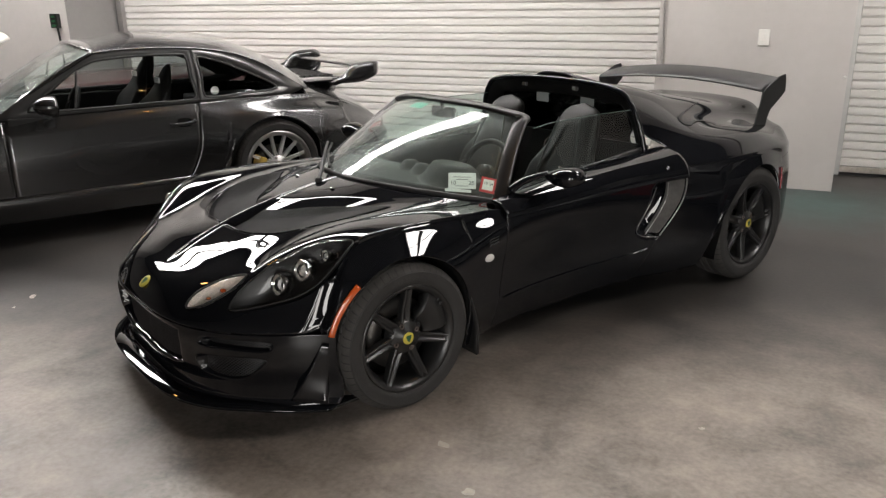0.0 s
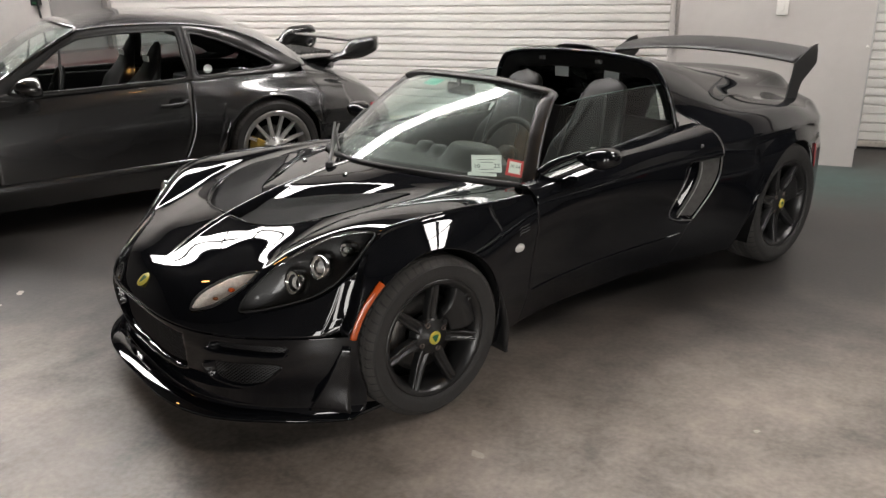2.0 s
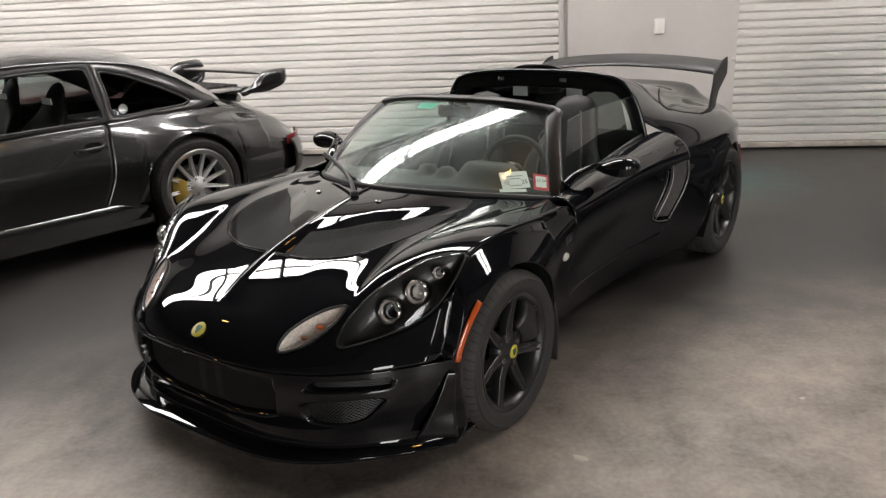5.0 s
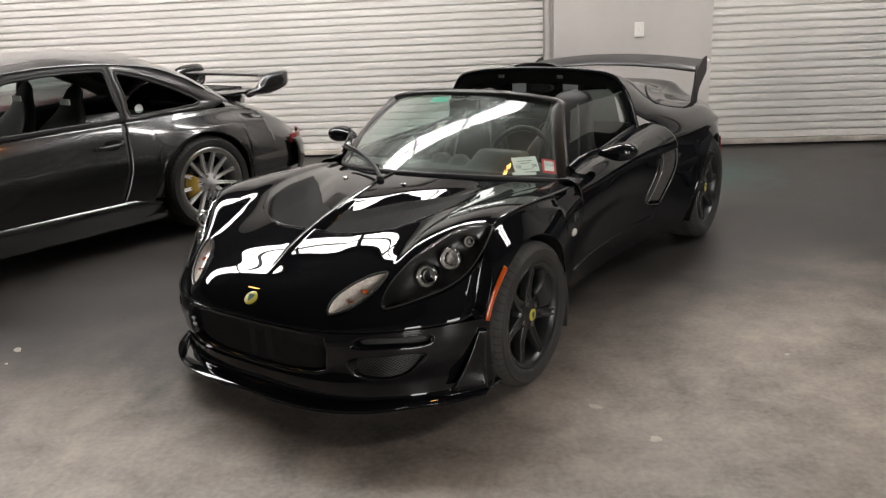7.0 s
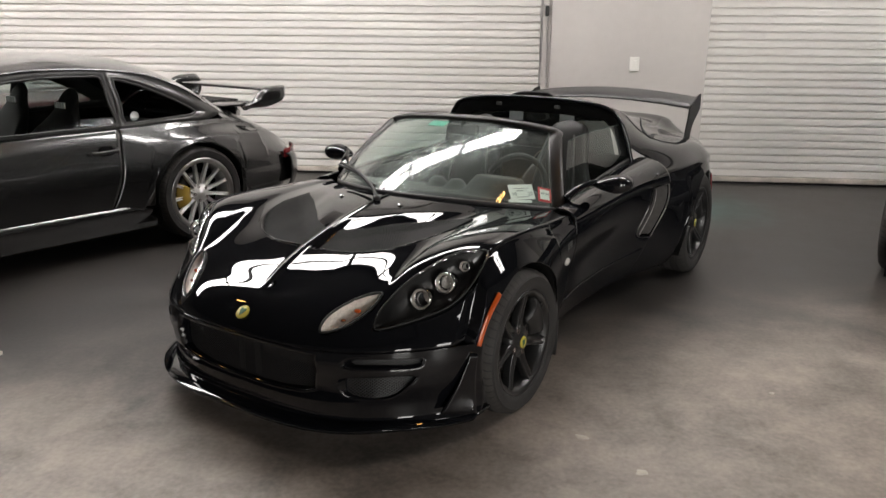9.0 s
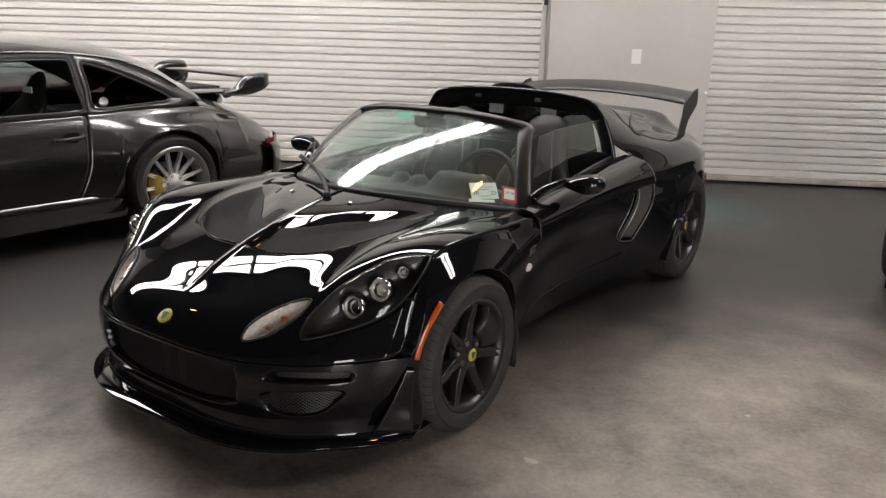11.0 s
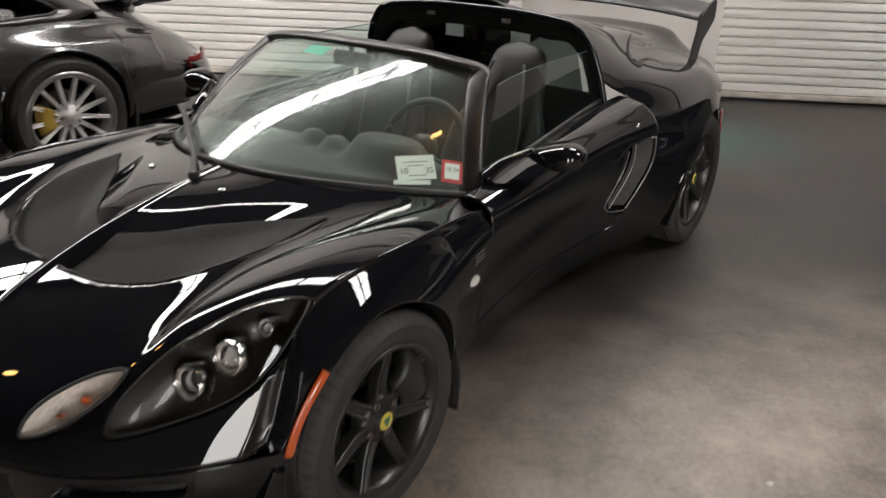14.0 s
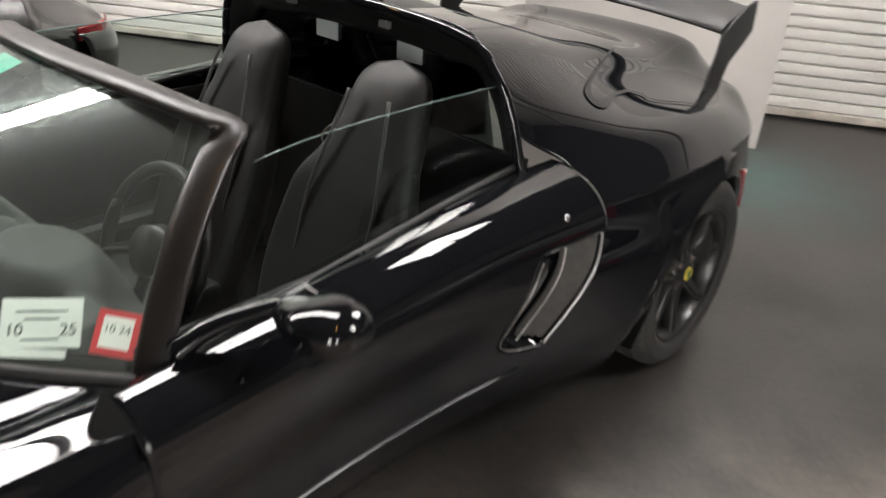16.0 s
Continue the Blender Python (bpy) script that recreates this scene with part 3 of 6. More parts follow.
CLAM_Z = [
    [0.395, 0.415, 0.495, 0.5505, 0.614, 0.677, 0.720, 0.741, 0.751],
    [0.395, 0.415, 0.494, 0.5505, 0.6125, 0.673, 0.7115, 0.733, 0.744],
    [0.395, 0.415, 0.4925, 0.566, 0.634, 0.687, 0.706, 0.714, 0.723],
    [0.395, 0.414, 0.488, 0.598, 0.690, 0.718, 0.716, 0.708, 0.705],
    [0.395, 0.412, 0.480, 0.596, 0.682, 0.709, 0.705, 0.698, 0.695],
]


over_v, over_x = spline_through(CLAM_V), spline_through(CLAM_X, True)
CLAM_Z_BENDS = [over_v.bends(row) for row in CLAM_Z]
CLAM_Y_BENDS, CLAM_SWEEP_BENDS = over_v.bends(CLAM_Y), over_v.bends(CLAM_SWEEP)


def clam_z(v, x):
    return over_x([over_v(row, v, m) for row, m in zip(CLAM_Z, CLAM_Z_BENDS)], abs(x))


def clam_y(v, x):
    e = 3.2 - 0.16 * v + 0.004 * v * v
    back = 0.222 * smooth01(0.60, 0.75, abs(x)) * smooth01(5.0, 8.0, v)
    return over_v(CLAM_Y, v, CLAM_Y_BENDS) + over_v(CLAM_SWEEP, v, CLAM_SWEEP_BENDS) * min(abs(x) / 0.77, 1.0) ** e - back


def crease(x, y):
    """Depth of the long valley between the bonnet and the front wing."""
    d = abs(x) - interp([-0.6, -0.4, -0.2, 0.0, 0.2, 0.4], [0.465, 0.468, 0.485, 0.525, 0.572, 0.612], y)
    return 0.011 * smooth01(-0.58, -0.30, y) * math.exp(-(d / (0.09 if d < 0 else 0.026)) ** 2)


def swell(x, y):
    """Slight rise of the bonnet's middle behind the nose."""
    return 0.0055 * smooth01(-0.61, -0.47, y) * (1 - smooth01(0.22, 0.42, abs(x))) * (1 - smooth01(0.0, 0.2, y))


def clam_at(x, y):
    """Height of the bonnet over the plan point (x, y)."""
    lo, hi = 0.0, 8.0
    for _ in range(26):
        mid = (lo + hi) / 2
        if clam_y(mid, x) < y:
            lo = mid
        else:
            hi = mid
    return clam_z(lo, x) - crease(x, y) + swell(x, y)


HEAD = [(0.511, -0.571), (0.507, -0.514), (0.541, -0.42), (0.605, -0.327), (0.658, -0.25), (0.727, -0.181), (0.748, -0.233), (0.728, -0.307), (0.677, -0.393), (0.608, -0.481), (0.552, -0.542)]
INDI = [(0.353, -0.668), (0.345, -0.632), (0.383, -0.559), (0.43, -0.505), (0.477, -0.481), (0.473, -0.538), (0.42, -0.622)]


def inside(points, x, y):
    """Distance from (x, y) to the outline, positive within it."""
    best, odd = 9.0, False
    n = len(points)
    for i in range(n):
        ax, ay = points[i][0], points[i][1]
        bx, by = points[(i + 1) % n][0], points[(i + 1) % n][1]
        dx, dy = bx - ax, by - ay
        t = min(max(((x - ax) * dx + (y - ay) * dy) / (dx * dx + dy * dy + 1e-12), 0), 1)
        best = min(best, math.hypot(ax + t * dx - x, ay + t * dy - y))
        if (ay > y) != (by > y) and x < ax + (y - ay) / (by - ay) * dx:
            odd = not odd
    return best if odd else -best


HEAD_LINE, INDI_LINE = closed_curve(HEAD, 44), closed_curve(INDI, 28)
LIP_C = [0.02, 0.15, 0.24, 0.32, 0.38, 0.43, 0.47, 0.49]
LIP_Y = [-0.355, -0.350, -0.325, -0.280, -0.215, -0.12, 0.03, 0.14]
BACK_C = [0.02, 0.13, 0.22, 0.28, 0.35, 0.43, 0.49]
BACK_Y = [-0.225, -0.165, -0.075, -0.02, 0.05, 0.11, 0.17]


def vent_depth(x, y):
    """How far the bonnet is sunk for its two radiator outlets."""
    c = abs(x)
    if c < 0.015 or c > 0.49:
        return 0.0
    a, b = interp(LIP_C, LIP_Y, c), interp(BACK_C, BACK_Y, c)
    side = smooth01(0.018, 0.034, c) * (1 - smooth01(0.27, 0.485, c))
    step = smooth01(a - 0.002, a + 0.010, y)
    k = (b + 0.125 - y) / 0.17
    ramp = min(1.0, 0.5 * (k + math.sqrt(k * k + 0.0018)))
    return 0.030 * side * step * ramp


def lamp_depth(x, y):
    c = abs(x)
    d = 0.0
    if 0.46 < c < 0.77 and -0.66 < y < -0.10:
        d = 0.085 * smooth01(-0.004, 0.010, inside(HEAD_LINE, c, y))
    if 0.33 < c < 0.49 and -0.69 < y < -0.45:
        d = max(d, 0.045 * smooth01(-0.005, 0.006, inside(INDI_LINE, c, y)))
    return d


def clam_point(u, v01):
    v = 8 * v01
    if u <= 0.75:
        x = 0.735 * u / 0.75
        y, z = clam_y(v, x), clam_z(v, x)
        spine = 0.007 * max(0.0, 1 - x / 0.022) ** 2 * smooth01(-0.62, -0.45, y)
        return Vector((x, y + 0.4 * lamp_depth(x, y), z + spine - vent_depth(x, y) - lamp_depth(x, y) - crease(x, y) + swell(x, y)))
    y = clam_y(v, 0.77)
    top = clam_z(v, 0.735)
    low = min(body_foot(y), top)
    k = (u - 0.75) / 0.25
    z = top + (low - top) * k
    x = flank(y, z)
    x = 0.735 + (x - 0.735) * smooth01(0.0, 0.22 - 0.11 * smooth01(5.5, 8.0, v), k) if v > 1.2 else 0.735 + 0.05 * k
    return Vector((x, y, z))


CUT_Z, CUT_Y = [0.13, 0.34, 0.38, 0.449, 0.538, 0.614, 0.66, 0.80], [1.50, 1.535, 1.556, 1.603, 1.650, 1.682, 1.696, 1.705]
SCOOP = [(1.70, 0.668), (1.686, 0.614), (1.655, 0.538), (1.608, 0.449), (1.562, 0.375), (1.475, 0.385), (1.408, 0.422), (1.422, 0.500), (1.447, 0.580), (1.478, 0.645), (1.59, 0.668)]
SCOOP_LINE = closed_curve(SCOOP, 44)


def scoop_depth(y, z):
    if not (1.34 < y < 1.73 and 0.36 < z < 0.69):
        return 0.0
    d = inside(SCOOP_LINE, y, z)
    return 0.048 * smooth01(0.0, 0.014, d) + 0.045 * smooth01(0.015, 0.09, d)


def door_point(u, v):
    a0 = 0.5285
    if u < 0.3:
        k = u / 0.3
        y = a0 + (1.708 - a0) * v
        belt = interp([0.53, 1.0, 1.71], [0.715, 0.755, 0.79], y)
        edge = interp([0.53, 1.0, 1.6, 1.71], [0.665, 0.640, 0.615, 0.625], y)
        a = math.pi / 2 * k
        xo, zo = flank(y, 0.64), 0.64
        return Vector((edge + (xo - edge) * math.sin(a) ** 0.86, y, zo + (belt - zo) * max(0.0, math.cos(a)) ** 0.86))
    k = (u - 0.3) / 0.7
    z = 0.64 + (SILL - 0.64) * k
    y = a0 + (interp(CUT_Z, CUT_Y, z) - 0.0005 - a0) * v
    return Vector((flank(y, z) - scoop_depth(y, z), y, z))


REAR_Y = [1.60, 1.85, 2.15, 2.45, 2.75, 2.95, 3.02]
REAR_X = [
    [0.0] * 7,
    [0.30, 0.30, 0.30, 0.30, 0.30, 0.29, 0.27],
    [0.46, 0.47, 0.46, 0.45, 0.44, 0.42, 0.40],
    [0.56, 0.58, 0.585, 0.580, 0.56, 0.51, 0.47],
    [0.625, 0.68, 0.718, 0.718, 0.655, 0.58, 0.53],
    [0.745, 0.800, 0.832, 0.808, 0.735, 0.63, 0.575],
]
REAR_Z = [
    [1.095, 1.06, 1.00, 0.950, 0.915, 0.895, 0.83],
    [1.09, 1.05, 0.985, 0.933, 0.902, 0.885, 0.82],
    [1.045, 0.990, 0.915, 0.868, 0.850, 0.840, 0.79],
    [0.92, 0.885, 0.850, 0.825, 0.800, 0.775, 0.74],
    [0.79, 0.800, 0.808, 0.798, 0.765, 0.74, 0.70],
    [0.715, 0.715, 0.722, 0.715, 0.69, 0.66, 0.63],
]


along_rear, over_rear = spline_through(REAR_Y), spline_through([0, 1, 2, 3, 4, 5], True)
REAR_X_BENDS, REAR_Z_BENDS = [along_rear.bends(r) for r in REAR_X], [along_rear.bends(r) for r in REAR_Z]


def rear_rib(y, k):
    """Point of the rear body's cross rib at y, k from 0 on the middle line to 1 at the shoulder."""
    xs = [along_rear(r, y, m) for r, m in zip(REAR_X, REAR_X_BENDS)]
    zs = [along_rear(r, y, m) for r, m in zip(REAR_Z, REAR_Z_BENDS)]
    return Vector((over_rear(xs, 5 * k), y, over_rear(zs, 5 * k)))


def rear_point(u, v):
    if u < 0.68:
        y0 = 1.60 + 0.115 * smooth01(0.44, 0.56, u)
        y = y0 + (3.02 - y0) * v
        p = rear_rib(y, u / 0.68)
        return Vector((max(p.x, 0.0) if u > 0 else 0.0, p.y, p.z))
    k = (u - 0.68) / 0.32
    y = 1.715 + (3.02 - 1.715) * v
    for _ in range(3):
        top = along_rear(REAR_Z[-1], y, REAR_Z_BENDS[-1])
        z = top + (min(body_foot(y), top) - top) * k
        y0 = interp(CUT_Z, CUT_Y, z) - 0.004
        y = y0 + (3.02 - y0) * v
    xt = along_rear(REAR_X[-1], y, REAR_X_BENDS[-1])
    x = flank(y, min(z, 0.70))
    return Vector((xt + (x - xt) * smooth01(0, 0.3, k) - 0.005 * (1 - smooth01(0.0, 0.009, v)), y, z))


def deck_z(x, y):
    """Height of the rear deck over the plan point (x, y)."""
    lo, hi = 0.0, 1.0
    for _ in range(24):
        mid = (lo + hi) / 2
        if rear_rib(y, mid).x < abs(x):
            lo = mid
        else:
            hi = mid
    return rear_rib(y, lo).z


car = empty("sports_car", pose(0, 0, 0), "glossy black open two-seat sports car with a tall rear wing", "car")


def body_panel(name, fn, nu, nv, mat=None, thick=0.004, mirror=True, label="", parent=None):
    ob = part(name, sheet(fn, nu, nv, mirror=mirror), mat or MAT_PAINT, parent or car, label)
    solid(ob, thick)
    return ob


def sided(fn, s):
    """fn for the left flank, or mirrored for the right one."""
    def out(u, v):
        p = fn(u, v)
        return Vector((p.x * s, p.y, p.z))
    return out


def flip(points, s):
    return [(p[0] * s, p[1], p[2]) for p in points]


def wire_mesh(fn, na, nb, width=0.0016, seg=10, slant=1.0, facing=(0, -1, 0.6)):
    """Two families of thin crossing bars laid over the sheet fn(u, v)."""
    bm = bmesh.new()
    face = Vector(facing).normalized()
    for fam in (1, -1):
        for k in range(-nb, na + nb):
            path = []
            for j in range(seg + 1):
                v = j / seg
                u = (k + 0.5) / na + fam * slant * (v - 0.5) * nb / na
                if 0 <= u <= 1:
                    path.append(Vector(fn(u, v)))
            for a, b in zip(path, path[1:]):
                d = b - a
                side = d.cross(face).normalized() * width * 0.5
                up = face * 0.0014 * (1 + 0.5 * fam)
                bm.faces.new([bm.verts.new(q) for q in (a - side + up, a + side + up, b + side + up, b - side + up)])
    return bm


clam = body_panel("front_clamshell", clam_point, 150, 190, label="glossy black front clamshell with two bonnet outlets")
for s in (1, -1):
    door = part("door", sheet(sided(door_point, s), 60, 110), MAT_PAINT, car, "glossy black door with a side air scoop")
    part("door_hem", tube([(s * (flank(y, z) + 0.0015), y, z) for y, z in ((0.56, 0.288), (0.75, 0.291), (0.95, 0.294), (1.15, 0.297), (1.30, 0.300), (1.42, 0.306), (1.50, 0.318))], 0.0042, 8, samples=60), MAT_PAINT, door, "folded lower edge of the door")
    solid(door, 0.006, -1 if s > 0 else 1)
body_panel("rear_clamshell", rear_point, 90, 120, label="glossy black rear clamshell")

# bonnet outlets: woven mesh floor and the thin centre spine
for s in (1, -1):
    def mesh_bed(u, v, s=s):
        c = 0.035 + 0.43 * u
        a, b = interp(LIP_C, LIP_Y, c), interp(BACK_C, BACK_Y, c)
        y = a + 0.006 + (b + 0.02 - a) * v
        return Vector((s * c, y, clam_at(c, y) - vent_depth(c, y) + 0.003))
    part("outlet_bed", sheet(lambda u, v, s=s: mesh_bed(u, v, s) - Vector((0, 0, 0.001)), 60, 16), MAT_VOID, car, "black duct behind the outlet mesh")
    part("outlet_mesh", wire_mesh(mesh_bed, 52, 14, 0.0036, 14, facing=(0, -0.3, 1)), MAT_OUTLET, car, "fine dark woven mesh in the bonnet outlet")
    lip = [(s * c, interp(LIP_C, LIP_Y, c) - 0.003, clam_at(c, interp(LIP_C, LIP_Y, c)) - 0.001) for c in (0.03, 0.08, 0.15, 0.22, 0.28, 0.33, 0.38, 0.42, 0.45, 0.47)]
    part("outlet_lip", tube(lip, 0.003, 6, samples=40), MAT_PAINT, car)


# front bumper below the clamshell lip
def plan_y(x):
    return -0.735 + 0.40 * min(abs(x) / 0.77, 1.04) ** 3.2


VENT_LOW = [(0.438, 0.300), (0.438, 0.240), (0.475, 0.219), (0.540, 0.212), (0.590, 0.228), (0.625, 0.262), (0.645, 0.305), (0.54, 0.309)]
VENT_TOP = [(0.470, 0.374), (0.452, 0.340), (0.55, 0.334), (0.648, 0.331), (0.663, 0.352), (0.655, 0.370), (0.56, 0.376)]
MOUTH = [(0.0, 0.385), (0.20, 0.384), (0.355, 0.376), (0.366, 0.32), (0.352, 0.245), (0.30, 0.226), (0.18, 0.214), (0.0, 0.21), (-0.1, 0.21), (-0.1, 0.385)]
LOW_LINE, TOP_LINE = closed_curve(VENT_LOW, 30), closed_curve(VENT_TOP, 30)


def bumper_swell(u, v):
    return interp([0, 0.2, 0.45, 0.75, 0.9, 1.0], [0.0, 0.012, 0.006, -0.024, -0.022, 0.006], v) * (1 - 0.35 * u)


def bumper_point(u, v):
    x = 0.79 * u
    z = 0.393 - 0.275 * v
    out = bumper_swell(u, v)
    inset = 0.11 * smooth01(0.0, 0.018, inside(MOUTH, x, z)) if x < 0.38 else 0.0
    if 0.42 < x < 0.68:
        inset = 0.055 * max(smooth01(0.0, 0.010, inside(LOW_LINE, x, z)), smooth01(0.0, 0.010, inside(TOP_LINE, x, z)))
    return Vector((x, plan_y(x) - out + inset, z))


body_panel("front_bumper", bumper_point, 170, 90, label="glossy black front bumper with meshed intakes")
part("grille_mesh", wire_mesh(lambda u, v: Vector((-0.355 + 0.71 * u, plan_y(-0.355 + 0.71 * u) + 0.038, 0.386 - 0.172 * v)), 70, 18, 0.0028, 10), MAT_MESH, car, "black honeycomb mesh in the front intake")
for x in (-0.035, 0.05):
    boxed("grille_bracket", x - 0.012, x + 0.012, plan_y(0.0) + 0.046, plan_y(0.0) + 0.056, 0.222, 0.376, MAT_SATIN, car, "black upright bracket behind the mesh", bevel=0.003)
for s in (1, -1):
    part("intake_mesh", wire_mesh(lambda u, v, s=s: Vector((s * (0.44 + 0.20 * u), plan_y(0.44 + 0.20 * u) + 0.022, 0.304 - 0.088 * v * (1 - 0.45 * max(0.0, u - 0.45)))), 17, 8, 0.0030, 8), MAT_MESH, car, "black diamond mesh in the corner intake")
    part("intake_mesh", wire_mesh(lambda u, v, s=s: Vector((s * (0.462 + 0.19 * u), plan_y(0.462 + 0.19 * u) + 0.022, 0.371 - 0.036 * v)), 17, 4, 0.0028, 5), MAT_MESH, car, "black diamond mesh in the corner intake")
    for line in (LOW_LINE, TOP_LINE):
        rim = [(s * x, plan_y(x) - bumper_swell(x / 0.79, (0.393 - z) / 0.275) - 0.001, z) for x, z in line]
        part("intake_lip", tube(rim + rim[:1], 0.0034, 6, samples=60, closed=True), MAT_PAINT, car, "glossy lip round the intake")
    # upright fin ahead of the wheel
    def fin(u, v, s=s):
        top = Vector((0.772, -0.352, 0.362))
        lo = Vector((0.712, -0.462, 0.150)).lerp(Vector((0.808, -0.345, 0.140)), u)
        hi = top.lerp(Vector((0.790, -0.335, 0.355)), u)
        p = lo.lerp(hi, v)
        p.x += 0.012 * math.sin(math.pi * v) * (1 - u) - 0.010 * math.sin(math.pi * v) * u
        p.y -= 0.016 * (1 - v) ** 2 * u
        return Vector((p.x * s, p.y, p.z))
    solid(part("corner_fin", sheet(fin, 8, 16), MAT_PAINT, car, "black upright air dam fin"), 0.006, 0)


def splitter_point(u, v):
    x = 0.785 * u
    front = -0.788 + 0.42 * min(x / 0.77, 1.02) ** 3.5
    return Vector((x, front + 0.16 * v, 0.122 + 0.012 * smooth01(0.0, 0.25, v) - 0.02 * smooth01(0.75, 1.0, u)))


sp = body_panel("splitter", splitter_point, 80, 10, MAT_PAINT, 0.014, label="black front splitter lip")
rounded(sp, 0.004)

# head lamps behind clear covers
for s in (1, -1):
    lamp = new("headlamp")
    lamp.parent = car
    lamp["label"] = "projector headlamp under a clear almond-shaped cover"
    part("housing", fan(HEAD_LINE, lambda x, y, k: (x, y + 0.34 * 0.07 * (1 - k ** 4), clam_at(x, y) - 0.004 - 0.066 * (1 - k ** 4)), 8, s), MAT_HOUSING, lamp, "black lamp housing")
    part("cover", fan(HEAD_LINE, lambda x, y, k: (x, y, clam_at(x, y) + 0.0015 + 0.013 * (1 - k * k)), 8, s), MAT_COVER, lamp, "clear plastic cover").visible_shadow = False
    part("gasket", tube([(s * p[0], p[1], clam_at(p[0], p[1])) for p in HEAD_LINE + HEAD_LINE[:1]], 0.0034, 6, samples=88, closed=True), MAT_RUBBER, lamp)
    for x, y, z, r in ((0.600, -0.413, 0.547, 0.033), (0.660, -0.350, 0.602, 0.031), (0.691, -0.266, 0.647, 0.017)):
        m = look((x * s, y, z), (x * s * 1.15, y - 1.0, z + 0.22)) @ pose(0, 0, 0)
        bm = lathe([(-0.04, 0.0), (-0.04, r * 0.75), (-0.004, r * 0.98), (0.0, r * 1.12), (0.006, r * 1.12), (0.006, r)], 28, axis="z")
        bmesh.ops.transform(bm, matrix=m @ Matrix.Scale(-1, 4, (0, 0, 1)), verts=bm.verts[:])
        part("reflector", bm, MAT_REFLECT, lamp, "bright silvered reflector")
        bm = lathe([(0.016, 0.0), (0.013, r * 0.5), (0.004, r * 0.85), (-0.004, r * 0.98)], 24, axis="z")
        bmesh.ops.transform(bm, matrix=m @ Matrix.Scale(-1, 4, (0, 0, 1)), verts=bm.verts[:])
        part("lens", bm, MAT_LENS, lamp, "domed glass lens").visible_shadow = False
        bm = lathe([(0.008, r * 1.28), (0.012, r * 1.20), (0.010, r * 1.12), (-0.03, r * 1.10), (-0.03, r * 1.28), (0.008, r * 1.28)], 28, axis="z")
        bmesh.ops.transform(bm, matrix=m @ Matrix.Scale(-1, 4, (0, 0, 1)), verts=bm.verts[:])
        part("bezel", bm, MAT_CHROME, lamp, "bright lens ring")
    ind = new("indicator_lamp")
    ind.parent = car
    ind["label"] = "clear oval indicator lamp with an amber bulb"
    part("reflector", fan(INDI_LINE, lambda x, y, k: (x, y + 0.010 * (1 - k ** 4), clam_at(x, y) - 0.003 - 0.026 * (1 - k ** 4)), 7, s), MAT_REFLECT, ind, "silvered reflector")
    part("cover", fan(INDI_LINE, lambda x, y, k: (x, y, clam_at(x, y) + 0.0015 + 0.005 * (1 - k * k)), 7, s), MAT_COVER, ind).visible_shadow = False
    part("gasket", tube([(s * p[0], p[1], clam_at(p[0], p[1]) + 0.001) for p in INDI_LINE + INDI_LINE[:1]], 0.0045, 6, samples=72, closed=True), MAT_RUBBER, ind)
    bm = bmesh.new()
    bmesh.ops.create_uvsphere(bm, u_segments=16, v_segments=10, radius=0.009, matrix=pose(s * 0.425, -0.553, clam_at(0.425, -0.553) - 0.018) @ Matrix.Diagonal((1.6, 1.2, 0.8, 1)))
    part("bulb", bm, MAT_AMBER, ind, "amber bulb")
    bm = bmesh.new()
    bmesh.ops.create_uvsphere(bm, u_segments=16, v_segments=10, radius=0.007, matrix=pose(s * 0.398, -0.600, clam_at(0.398, -0.600) - 0.017) @ Matrix.Diagonal((1.5, 1.3, 0.8, 1)))
    part("bulb", bm, MAT_AMBER_DARK, ind, "dull amber bulb")
    # amber side marker on the arch
    def marker(u, v, s=s):
        a = radians(164 - 35 * u)
        r = ARCH_F + 0.008 + 0.018 * v
        y, z = r * math.cos(a), FRONT_HUB[1] + r * math.sin(a)
        return Vector((s * (flank(y, z) + 0.004 + 0.004 * math.sin(math.pi * v)), y, z))
    solid(part("side_marker", sheet(marker, 20, 6), MAT_AMBER, car, "amber side marker lens"), 0.008, 0)
    bm = bmesh.new()
    bmesh.ops.create_uvsphere(bm, u_segments=20, v_segments=12, radius=0.021, matrix=pose(s * 0.779, 0.423, 0.512) @ Matrix.Diagonal((0.45, 1.25, 0.8, 1)))
    part("side_repeater", bm, MAT_LENS_WHITE, car, "clear side repeater lamp")
    # rear red marker
    def redmark(u, v, s=s):
        y, z = 2.600 + 0.03 * v - 0.01 * u, 0.585 - 0.12 * u
        return Vector((s * (flank(y, z) + 0.006), y, z))
    solid(part("rear_marker", sheet(redmark, 8, 4), MAT_RED, car, "red rear side marker lens"), 0.008, 0)
    # scoop: mesh strip and its rim
    def scoop_mesh(u, v, s=s):
        z = 0.655 - 0.262 * u
        y = interp(CUT_Z, CUT_Y, z) - 0.004 - (0.078 - 0.030 * u) * v
        return Vector((s * (flank(y, z) - 0.012 - 0.040 * v), y, z))
    part("scoop_back", sheet(lambda u, v, s=s: scoop_mesh(u, v, s) - Vector((s * 0.003, 0, 0)), 20, 4), MAT_SATIN, car)
    part("scoop_mesh", wire_mesh(lambda u, v, s=s: scoop_mesh(u, v, s) + Vector((s * 0.001, 0, 0)), 44, 20, 0.0040, 8, facing=(s, -0.6, 0)), MAT_SCOOP, car, "grey mesh strip in the side scoop")
